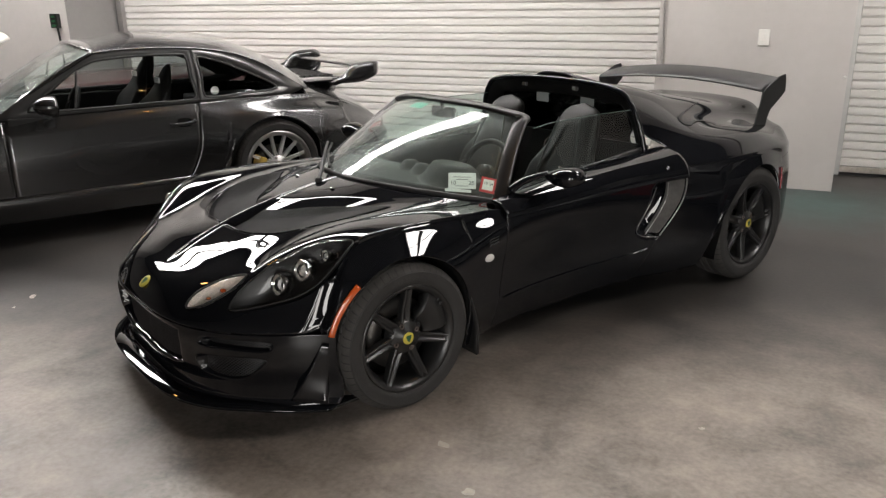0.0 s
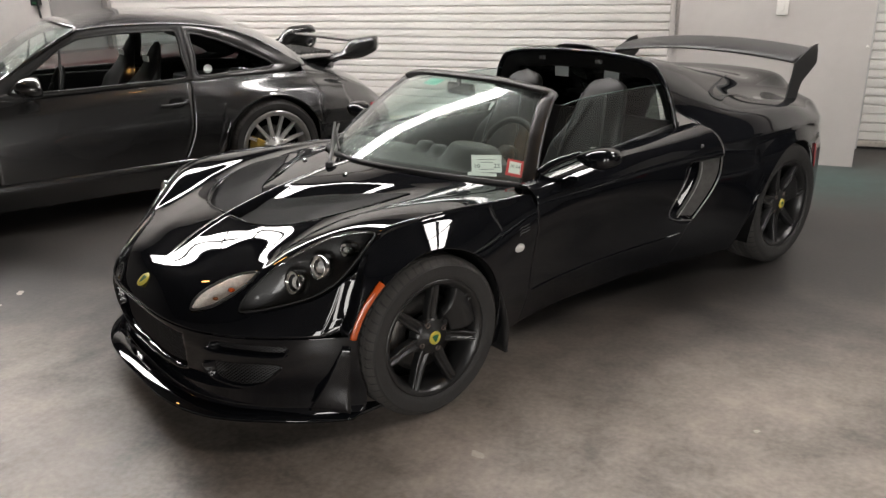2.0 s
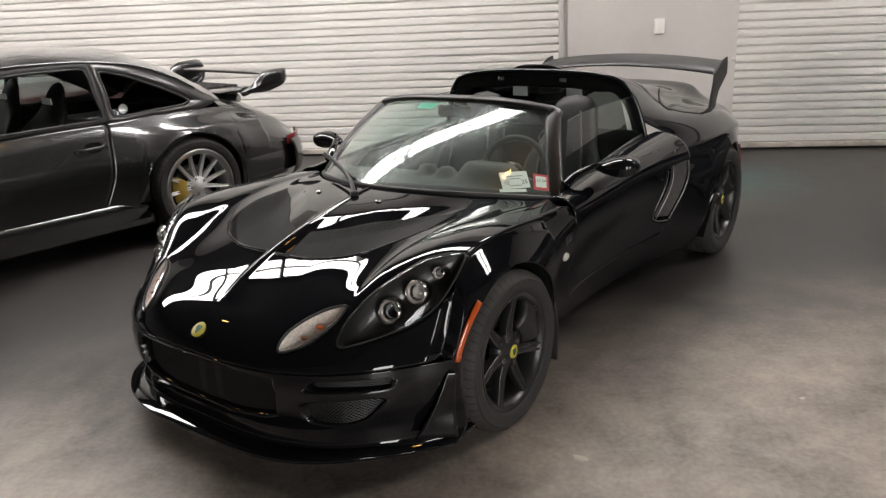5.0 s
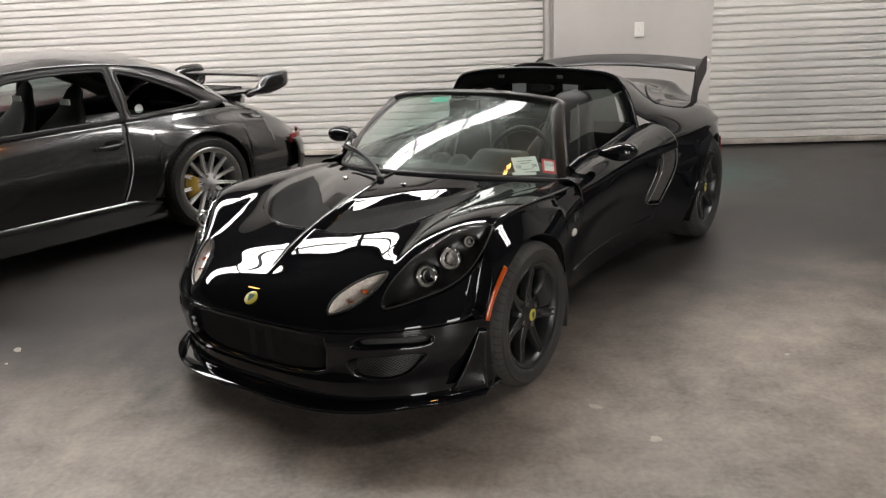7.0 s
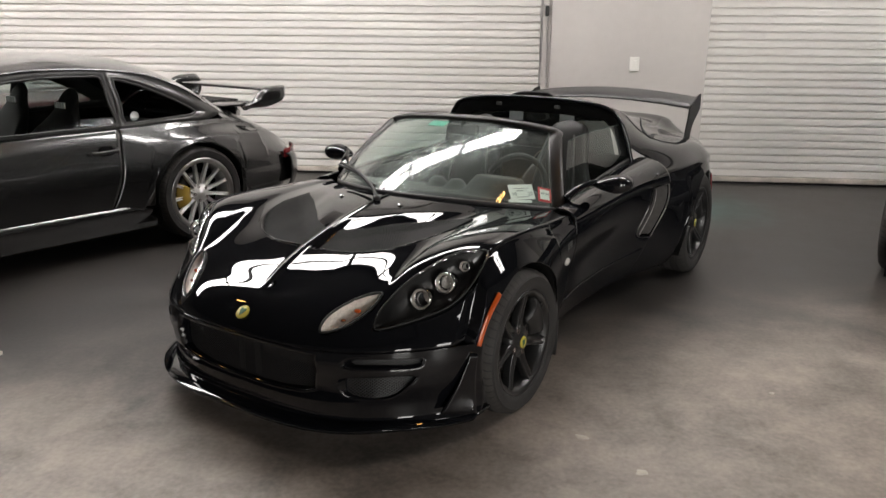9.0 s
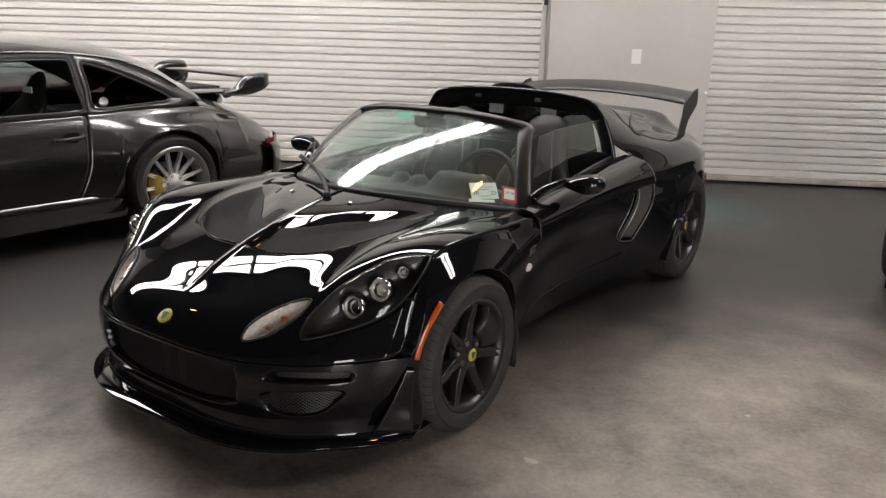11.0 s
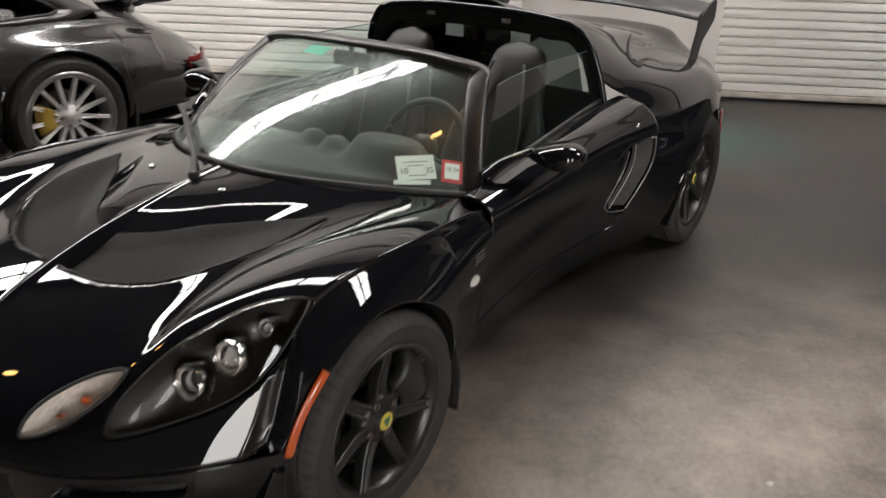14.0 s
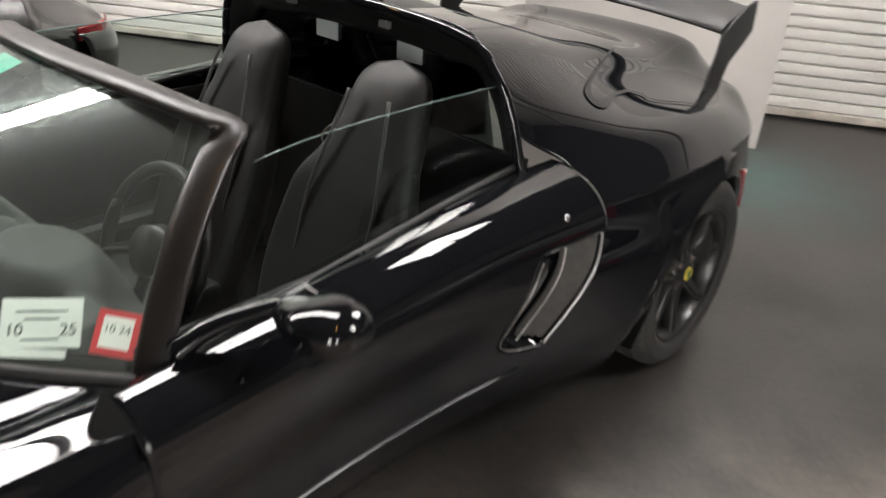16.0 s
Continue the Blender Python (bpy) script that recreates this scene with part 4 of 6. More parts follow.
    # bright metal stands in for the reflection along the black scoop edges
    rim = [(s * (flank(interp(CUT_Z, CUT_Y, z), z) + 0.001), interp(CUT_Z, CUT_Y, z) - 0.001, z) for z in (0.668, 0.64, 0.60, 0.56, 0.51, 0.46, 0.42, 0.382)]
    part("scoop_rim", tube(rim, 0.0034, 8, samples=40), MAT_SCOOP_RIM, car, "side scoop rim with its glint painted in")
    part("scoop_divider", tube([(p[0] - s * 0.050, p[1] - 0.082 + 0.030 * (0.655 - p[2]) / 0.262, p[2]) for p in rim[1:]], 0.0024, 6, samples=30), MAT_SCOOP_RIM, car)
    lead = [(s * (flank(y, z) + 0.0005), y, z) for y, z in ((1.482, 0.640), (1.447, 0.575), (1.423, 0.500), (1.409, 0.428), (1.455, 0.392), (1.550, 0.376))]
    part("scoop_edge", tube(lead, 0.0022, 6, samples=40), MAT_SCOOP_RIM, car, "thin bright front edge of the side scoop")
    # door lock and filler details on the flank
    for y, z, r in ((1.577, 0.716, 0.012), (1.592, 0.708, 0.006)):
        bm = bmesh.new()
        bmesh.ops.create_uvsphere(bm, u_segments=16, v_segments=8, radius=r, matrix=pose(s * 0.770, y, z) @ Matrix.Diagonal((0.5, 1, 1, 1)))
        part("door_lock", bm, MAT_CHROME, car)
    # mud flap behind the front wheel
    def flap(u, v, s=s):
        z = 0.46 - 0.36 * v
        y = 0.30 + 0.067 * smooth01(0.0, 0.75, v)
        return Vector((s * (0.792 - 0.02 * v - 0.10 * u), y, z))
    solid(part("mud_flap", sheet(flap, 4, 12), MAT_SATIN, car, "black plastic mud flap"), 0.012, 0)


# windscreen and its frame
def screen_point(u, v):
    """u from the right pillar to the left one, v from the scuttle to the header."""
    s = 2 * u - 1
    c = abs(s)
    base = Vector((0.645 * s, 0.205 + 0.395 * c ** 2.2, 0.758 - 0.068 * c ** 2.5))
    head = Vector((0.475 * s, 0.80 + 0.085 * c ** 2.4, 1.045 - 0.045 * c ** 3))
    p = base.lerp(head, v)
    p.z += 0.020 * math.sin(math.pi * v)
    p.y -= 0.012 * math.sin(math.pi * v)
    return p


glass = part("windscreen", sheet(screen_point, 48, 24), MAT_GLASS, car, "green-tinted laminated windscreen")
glass.visible_shadow = False
frame_pts = [screen_point(0, k / 8) for k in range(0, 9)] + [screen_point(k / 12, 1.0) for k in range(1, 12)] + [screen_point(1, 1 - k / 8) for k in range(0, 9)]
part("screen_frame", tube(frame_pts, lambda k: 0.031 + 0.005 * math.sin(math.pi * k), 16, samples=120, flat=0.42), MAT_FRAME, car, "satin black windscreen surround")
part("scuttle_seal", tube([screen_point(k / 12, 0.0) + Vector((0, 0.004, -0.004)) for k in range(13)], 0.012, 8, samples=60), MAT_RUBBER, car, "black rubber scuttle seal")


def band(u, v):
    """Dark frit band along the lower edge of the screen."""
    p = screen_point(0.02 + 0.96 * u, 0.012 + 0.055 * v)
    return p + Vector((0, 0.004, -0.006))


solid(part("frit_band", sheet(band, 40, 3), MAT_RUBBER, car), 0.002)
# wiper
wip = new("wiper")
wip.parent = car
part("arm", tube([(0.0, 0.10, 0.752), (-0.08, 0.165, 0.786), (-0.28, 0.30, 0.815), (-0.48, 0.43, 0.818)], lambda k: 0.010 - 0.004 * k, 8, samples=24), MAT_RUBBER, wip)
part("blade", tube([(-0.10, 0.215, 0.776), (-0.30, 0.325, 0.800), (-0.56, 0.500, 0.792)], 0.006, 6, samples=20), MAT_RUBBER, wip)
part("pivot", lathe([(0.0, 0.0), (0.0, 0.018), (0.02, 0.016), (0.026, 0.0)], 16, axis="z"), MAT_RUBBER, wip).location = (0.0, 0.10, 0.738)
# washer jets
for x, y in ((0.14, 0.085), (-0.20, 0.10)):
    bm = bmesh.new()
    bmesh.ops.create_uvsphere(bm, u_segments=12, v_segments=8, radius=0.010, matrix=pose(x, y, clam_at(abs(x), y) + 0.003) @ Matrix.Diagonal((1.2, 1, 0.6, 1)))
    part("washer_jet", bm, MAT_CHROME, car)

# stickers inside the screen
def sticker(name, x, w, h, v, mat, label, tilt=0.0):
    u = (x / 0.60 + 1) / 2
    a, b, c = screen_point(u, v), screen_point(u + 0.02, v), screen_point(u, v + 0.05)
    ex = (b - a).normalized()
    ez = ex.cross((c - a).cross(ex)).normalized() * -1
    n = ex.cross(c - a).normalized()
    ez = n.cross(ex).normalized()
    m = Matrix.Translation(a - n * 0.004) @ Matrix((ex, ez, n)).transposed().to_4x4() @ pose(0, 0, 0, 0, 0, tilt)
    bm = bmesh.new()
    box(bm, -w / 2, w / 2, -h / 2, h / 2, -0.0008, 0.0, m)
    ob = part(name, bm, mat, car, label, smooth=False)
    return ob, m


def letters(text, m, size, mat, parent, dx=0.0, dy=0.0):
    cu = bpy.data.curves.new("print", "FONT")
    cu.body, cu.size, cu.align_x, cu.align_y = text, size, "CENTER", "CENTER"
    cu.extrude = 0.0002
    ob = new("print", cu)
    deps = bpy.context.evaluated_depsgraph_get()
    me = bpy.data.meshes.new_from_object(ob.evaluated_get(deps))
    bpy.data.objects.remove(ob)
    me.materials.append(mat)
    o = new("print", me)
    o.parent = parent
    o.matrix_world = m @ pose(dx, dy, 0.0012)
    return o


ob, m = sticker("registration_sticker", 0.488, 0.118, 0.078, 0.15, MAT_PAPER, "white printed registration sticker", 9)
letters("10", m, 0.026, MAT_INK, ob, -0.038, -0.012)
letters("25", m, 0.026, MAT_INK, ob, 0.040, -0.012)
for dy, w in ((0.018, 0.075), (0.006, 0.05), (-0.026, 0.055)):
    b = part("print_bar", box(bmesh.new(), -w / 2, w / 2, dy - 0.0011, dy + 0.0011, 0.0003, 0.0008, m), MAT_INK, ob, smooth=False)
ob, m = sticker("barcode_sticker", 0.488, 0.112, 0.014, 0.055, MAT_PAPER, "narrow pale strip sticker", 5)
ob, m = sticker("inspection_sticker", 0.562, 0.066, 0.072, 0.145, MAT_RED_PAPER, "red-bordered white inspection sticker", -4)
part("print_panel", box(bmesh.new(), -0.023, 0.023, -0.024, 0.026, 0.0003, 0.0008, m), MAT_PAPER, ob, smooth=False)
letters("10 24", m, 0.018, MAT_INK, ob, 0.0, 0.006)
# green shade sticker near the header
ob, m = sticker("sun_strip_label", -0.115, 0.10, 0.055, 0.885, MAT_TEAL, "teal label at the top of the screen")

# engine lid gap on the rear deck, widening to a latch recess
for s in (1, -1):
    gap = [(0.38, 2.37), (0.45, 2.18), (0.522, 2.01), (0.565, 1.95), (0.585, 1.985), (0.556, 2.10), (0.548, 2.20), (0.572, 2.240), (0.602, 2.24), (0.683, 2.392)]
    wide = [0.0025, 0.0035, 0.006, 0.014, 0.013, 0.006, 0.005, 0.006, 0.0045, 0.003]
    bm = bmesh.new()
    last = None
    for k in range(91):
        t = k / 90
        x, y = cr([(a, b, 0) for a, b in gap], t).xy
        w = interp([q / 9 for q in range(10)], wide, t)
        a2 = cr([(a, b, 0) for a, b in gap], min(t + 0.01, 1.0))
        a1 = cr([(a, b, 0) for a, b in gap], max(t - 0.01, 0.0))
        d = (a2 - a1).normalized()
        pair = []
        for e in (-1, 1):
            px, py = x - d.y * w * e, y + d.x * w * e
            pair.append(bm.verts.new((s * px, py, deck_z(px, py) + 0.0042)))
        if last:
            bm.faces.new((last[0], last[1], pair[1], pair[0]))
        last = pair
    bmesh.ops.recalc_face_normals(bm, faces=bm.faces[:])
    part("lid_gap", bm, MAT_RUBBER, car, "dark panel gap round the engine lid")

# roll hoop and bulkhead
hoop = [(0.612, 1.60, 0.77), (0.580, 1.585, 0.90), (0.535, 1.57, 1.0), (0.45, 1.56, 1.065), (0.2, 1.56, 1.092), (-0.2, 1.56, 1.092), (-0.45, 1.56, 1.065), (-0.535, 1.57, 1.0), (-0.580, 1.585, 0.90), (-0.612, 1.60, 0.77)]
part("roll_hoop", tube(hoop, 0.013, 12, samples=90), MAT_PAINT, car, "glossy black edge of the roll hoop")


def hoop_trim(u, v):
    """Broad padded trim from the hoop's edge back to the rear window."""
    p = cr(hoop, u)
    side = max(0.0, 1 - abs(p.x) / 0.60)
    return Vector((p.x * (1 - 0.13 * v), p.y + 0.055 * v, p.z - (0.030 + 0.055 * min(1.0, 3 * side)) * v + 0.012 * math.sin(math.pi * v)))


solid(part("hoop_trim", sheet(hoop_trim, 80, 8), MAT_TRIM, car, "black padded trim under the roll hoop"), 0.008, 0)
for x in (-0.22, 0.16):
    boxed("roof_catch", x - 0.018, x + 0.018, 1.562, 1.578, 1.040, 1.060, MAT_EMBLEM, car, bevel=0.004)


def scoop_top(u, v):
    x = 0.17 * (2 * u - 1)
    y = 1.58 + 0.30 * v
    h = (1 - (abs(2 * u - 1)) ** 4) * (1 - v) ** 0.8
    zb = interp(REAR_Y, REAR_Z[0], y) - 0.02 * (abs(x) / 0.3) ** 2
    return Vector((x, y, zb - 0.004 + 0.038 * h))


solid(part("roof_scoop", sheet(scoop_top, 20, 16), MAT_SATIN, car, "low black roof scoop"), 0.006)


# rear wing
def wing_point(u, v):
    x = 0.60 * (2 * u - 1)
    a = 2 * math.pi * v
    bow = 1 - (x / 0.60) ** 2
    chord, thick = 0.24, 0.020
    yy = chord * 0.5 * (1 - math.cos(a))
    t = thick * math.sin(a) * (1.25 - 0.7 * yy / chord)
    return Vector((x, 2.64 - 0.03 * bow + yy, 0.990 + 0.045 * bow + t + 0.22 * yy))


wing = new("rear_wing")
wing.parent = car
wing["label"] = "satin black rear wing on two end plates"
part("blade", sheet(wing_point, 48, 28), MAT_WINGBLACK, wing, "satin black aerofoil blade")
PLATE = [(2.600, 0.755), (2.620, 0.86), (2.645, 0.921), (2.652, 0.985), (2.69, 1.008), (2.80, 1.060), (2.872, 1.072), (2.884, 1.040), (2.893, 0.968), (2.84, 0.930), (2.755, 0.876), (2.728, 0.820), (2.722, 0.755)]
for s in (1, -1):
    bm = bmesh.new()
    out = [[bm.verts.new((s * (x + 0.03 * (z - 0.9)), y, z)) for y, z in PLATE] for x in (0.596, 0.606)]
    bm.faces.new(out[0])
    bm.faces.new(out[1][::-1])
    for k in range(len(PLATE)):
        q = (k + 1) % len(PLATE)
        bm.faces.new((out[0][k], out[0][q], out[1][q], out[1][k]))
    bmesh.ops.recalc_face_normals(bm, faces=bm.faces[:])
    rounded(part("end_plate", bm, MAT_WINGBLACK, wing, "satin black wing end plate", smooth=False), 0.003)

# door mirrors
for s in (1, -1):
    mir = new("door_mirror")
    mir.parent = car
    mir["label"] = "teardrop black door mirror"
    bm = bmesh.new()
    bmesh.ops.create_uvsphere(bm, u_segments=32, v_segments=20, radius=1.0)
    for q in bm.verts:
        c = q.co
        c.x, c.y, c.z = (math.copysign(abs(q) ** 0.78, q) for q in c)
        k = 0.50 + 0.50 * smooth01(-1.1, 0.35, c.x)
        c.y = c.y * k if c.y < 0 else min(c.y * k, 0.45)
        c.z = c.z * k + 0.12 * c.x
    bmesh.ops.transform(bm, matrix=Matrix.Diagonal((s, 1, 1, 1)) @ pose(0.812, 0.805, 0.796, 0, 0, 8) @ Matrix.Diagonal((0.094, 0.072, 0.043, 1)), verts=bm.verts[:])
    bmesh.ops.recalc_face_normals(bm, faces=bm.faces[:])
    part("shell", bm, MAT_PAINT, mir, "glossy black mirror shell")
    part("stalk", tube(flip([(0.660, 0.64, 0.735), (0.69, 0.70, 0.775), (0.745, 0.785, 0.805)], s), lambda k: 0.026 - 0.010 * k, 10, samples=16, flat=0.7), MAT_PAINT, mir)
    part("mirror_glass", box(bmesh.new(), s * 0.768, s * 0.880, 0.815, 0.818, 0.788, 0.832), MAT_CHROME, mir, "silvered mirror glass", smooth=False)


# side windows, raised
def side_glass(u, v):
    zb = 0.705 + 0.075 * u
    z = zb + (0.975 - 0.018 * (1 - u) ** 6 - zb) * v
    y0, y1 = 0.655 + 0.92 * (z - 0.705), 1.598 - 0.14 * max(0.0, z - 0.78)
    y = y0 + (y1 - y0) * u
    xb = interp([0.53, 1.0, 1.6, 1.71], [0.665, 0.640, 0.615, 0.625], y) - 0.018
    return Vector((xb - 0.30 * (z - zb) - 0.12 * (z - zb) ** 2, y, z))


for s in (1, -1):
    g = part("side_window", sheet(sided(side_glass, s), 24, 10), MAT_GLASS_SIDE, car, "raised tinted side window")
    g.visible_shadow = False
    part("window_edge", tube([sided(side_glass, s)(k / 16, 1.0) for k in range(17)], 0.0018, 5, samples=40), MAT_GLASS_EDGE, car, "pale ground edge of the side window")
    part("window_seal", tube([sided(side_glass, s)(k / 10, 0) + Vector((0, 0, 0.008)) for k in range(11)], 0.009, 6, samples=30), MAT_RUBBER, car)

# cabin
boxed("floor_pan", -0.60, 0.60, -0.35, 2.85, 0.115, 0.15, MAT_VOID, car)
boxed("bulkhead", -0.60, 0.60, 1.62, 1.64, 0.14, 0.80, MAT_LEATHER, car, "black trimmed rear bulkhead")
boxed("front_bulkhead", -0.62, 0.62, 0.30, 0.33, 0.14, 0.66, MAT_VOID, car)
for s in (1, -1):
    boxed("sill", *(sorted((s * 0.48, s * 0.59))), 0.40, 1.66, 0.13, 0.40, MAT_LEATHER, car, "black trimmed sill", bevel=0.03)
    def card(u, v, s=s):
        y = 0.60 + 1.05 * u
        return Vector((s * (0.625 - 0.02 * v), y, 0.36 + 0.37 * v))
    solid(part("door_card", sheet(card, 12, 6), MAT_LEATHER, car, "black door trim"), 0.01, 0)
rg = part("rear_window", sheet(lambda u, v: Vector(((0.50 - 0.06 * v) * (2 * u - 1), 1.63, 0.80 + 0.24 * v)), 8, 6), MAT_GLASS_DARK, car, "smoked rear cabin window")
rg.visible_shadow = False
for x in (-0.13, 0.20):
    boxed("rear_window_sticker", x - 0.045, x + 0.045, 1.622, 1.626, 0.955, 1.005, MAT_TINTED, car, "pale label on the rear window")


def dash(u, v):
    x = 0.60 * (2 * u - 1)
    c = abs(2 * u - 1)
    y0 = 0.24 + 0.33 * c ** 2.2
    y = y0 + (0.70 - y0) * min(v / 0.75, 1.0)
    z = 0.715 - 0.02 * c ** 2 + 0.02 * math.sin(math.pi * min(v / 0.75, 1.0))
    if v > 0.75:
        k = (v - 0.75) / 0.25
        z -= 0.16 * k
        y -= 0.05 * k
    z += 0.085 * (1 - smooth01(0.55, 1.15, math.hypot((x - 0.33) / 0.17, (y - 0.60) / 0.12)))
    for cx, cy in ((-0.02, 0.62), (0.10, 0.60), (0.52, 0.57)):
        z += 0.045 * (1 - smooth01(0.4, 1.2, math.hypot((x - cx) / 0.055, (y - cy) / 0.06)))
    return Vector((x, y, z))


solid(part("dashboard", sheet(dash, 90, 50), MAT_DASH, car, "dark grey vinyl dashboard with a binnacle hump"), 0.01)
sw = new("steering_wheel")
sw.parent = car
sw.matrix_world = pose(0.31, 0.80, 0.72, -24, 0, 0)
ringp = [(0.165 * math.cos(a), 0, 0.165 * math.sin(a)) for a in (2 * math.pi * k / 16 for k in range(17))]
part("rim", tube(ringp, 0.014, 10, samples=64, closed=True), MAT_LEATHER, sw, "black leather wheel rim")
part("hub", lathe([(-0.02, 0.0), (-0.02, 0.05), (0.015, 0.055), (0.03, 0.0)], 24, axis="z"), MAT_SATIN, sw).rotation_euler = (radians(-90), 0, 0)
for a in (200, 270, 340):
    part("spoke", tube([(0.03 * math.cos(radians(a)), 0, 0.03 * math.sin(radians(a))), (0.16 * math.cos(radians(a)), 0, 0.16 * math.sin(radians(a)))], 0.014, 8, flat=0.5), MAT_SATIN, sw)


def seat(x):
    root = new("seat")
    root.parent = car
    root["label"] = "black leather bucket seat with integral headrest"
    root.location = (x, 0, 0)

    def back(u, v):
        a = 2 * math.pi * u
        z = 0.30 + 0.69 * v
        w = interp([0, 0.25, 0.52, 0.68, 0.80, 0.92, 0.98, 1.0], [0.20, 0.225, 0.205, 0.150, 0.128, 0.112, 0.070, 0.0], v)
        d = interp([0, 0.5, 0.8, 0.93, 1.0], [0.075, 0.07, 0.060, 0.045, 0.0], v)
        y = 1.25 + 0.27 * v
        ca, sa = math.cos(a), math.sin(a)
        wing_in = 0.045 * abs(ca) ** 3 * (1 - smooth01(0.55, 0.75, v))
        return Vector((w * math.copysign(abs(ca) ** 0.7, ca), y + d * math.copysign(abs(sa) ** 0.7, sa) - wing_in, z))

    part("backrest", sheet(back, 40, 36), MAT_LEATHER, root)

    def cushion(u, v):
        a = 2 * math.pi * u
        y = 0.86 + 0.44 * v
        ca, sa = math.cos(a), math.sin(a)
        e = math.sin(math.pi * min(max(v, 0.02), 0.98)) ** 0.25
        return Vector((0.22 * e * math.copysign(abs(ca) ** 0.6, ca), y, 0.27 + (0.085 * abs(ca) ** 4 + 0.09) * e * math.copysign(abs(sa) ** 0.6, sa) - 0.04 * v))

    part("cushion", sheet(cushion, 36, 20), MAT_LEATHER, root)
    for sx in (-1, 1):
        part("piping", tube([(sx * 0.115, 1.262, 0.50), (sx * 0.12, 1.315, 0.66), (sx * 0.095, 1.365, 0.80), (sx * 0.07, 1.41, 0.92)], 0.005, 6, samples=20), MAT_SEAM, root)
    for sx in (-1,) if x > 0 else ():
        loop = [(sx * 0.115 + 0.044 * math.cos(q) * (1 - 0.25 * math.sin(q)), 1.400 + 0.012 * math.sin(q), 0.785 + 0.032 * math.sin(q)) for q in (2 * math.pi * k / 10 for k in range(11))]
        part("harness_slot", tube(loop, 0.0028, 6, samples=36, closed=True), MAT_BOLT, root, "bright rim of the harness slot")
    return root


seat(0.275)
seat(-0.275)
part("speaker_grille", fan(closed_curve([(0.10, 0.06), (-0.10, 0.05), (-0.11, -0.05), (0.09, -0.07)], 28), lambda a, b, k: (0.606, 0.80 + a, 0.60 + b), 3), MAT_SATIN, car)
mirror_in = new("interior_mirror")
mirror_in.parent = car
mirror_in["label"] = "black interior rear-view mirror"
rounded(boxed("mirror_body", -0.09, 0.09, 0.80, 0.825, 0.955, 1.01, MAT_SATIN, mirror_in), 0.012)
part("mount", tube([(0, 0.80, 1.035), (0, 0.81, 0.99)], 0.01, 8), MAT_SATIN, mirror_in)

# badges
def badge(x, y, z, r, m3, parent, name="nose_badge"):
    root = new(name)
    root.parent = parent
    root.matrix_world = m3
    part("disc", lathe([(-0.003, 0.0), (-0.003, r), (0.002, r), (0.003, r * 0.9), (0.003, 0.0)], 36, axis="z"), MAT_YELLOW, root, "round yellow enamel badge")
    tri = closed_curve([(0.0, -0.62 * r), (0.52 * r, 0.36 * r), (0.0, 0.50 * r), (-0.52 * r, 0.36 * r)], 24)
    part("centre", fan(tri, lambda a, b, k: (a, b, 0.0042), 3), MAT_GREEN, root, "dark green rounded triangle")
    return root


badge(0, 0, 0, 0.028, look((0, -0.700, clam_at(0.0, -0.70) + 0.004), (0, -0.700 + 0.60, clam_at(0, -0.70) - 0.80)), car)
# side emblem, three thin slanted strokes
for k in range(3):
    z = 0.588 - 0.011 * k
    part("side_emblem", tube([(flank(y, z + dz) + 0.0012, y, z + dz) for y, dz in ((0.425, -0.007), (0.432, 0.0), (0.455, 0.0015), (0.476, 0.004))], 0.0021, 5, samples=14, flat=0.6), MAT_EMBLEM, car)


# wheels
def tyre_bm(radius, width, rim):
    h = width / 2
    prof = [(-h * 0.82, rim), (-h * 0.98, rim + 0.03), (-h, rim + 0.055), (-h * 0.94, radius - 0.022), (-h * 0.80, radius - 0.006)]
    for c in (-0.52, -0.17, 0.17, 0.52):
        g = 0.007
        prof += [(h * c - 0.006, radius), (h * c - 0.004, radius - g), (h * c + 0.004, radius - g), (h * c + 0.006, radius)]
    prof += [(h * 0.80, radius - 0.006), (h * 0.94, radius - 0.022), (h, rim + 0.055), (h * 0.985, rim + 0.045), (h * 0.99, rim + 0.03), (h * 0.93, rim + 0.010), (h * 0.82, rim)]
    return lathe(prof, 96)


def sipes(radius, width):
    """Cross grooves of the tread as thin dark bars let into the tread."""
    bm = bmesh.new()
    h = width / 2
    for k in range(56):
        a = 2 * math.pi * k / 56
        for sgn in (-1, 1):
            last = None
            for x, rr, da in ((0.20, radius, 0.0), (0.50, radius, 0.03), (0.80, radius - 0.006, 0.06), (0.94, radius - 0.022, 0.07), (0.965, radius - 0.030, 0.07)):
                pair = []
                for w in (-0.010, 0.010):
                    q = a + sgn * da + w * (1.0 if x < 0.9 else 0.6)
                    pair.append(bm.verts.new((sgn * (x * h + (0.0008 if x > 0.9 else 0.0)), (rr + 0.0009) * math.cos(q), (rr + 0.0009) * math.sin(q))))
                if last:
                    bm.faces.new((last[0], last[1], pair[1], pair[0]))
                last = pair
    return bm


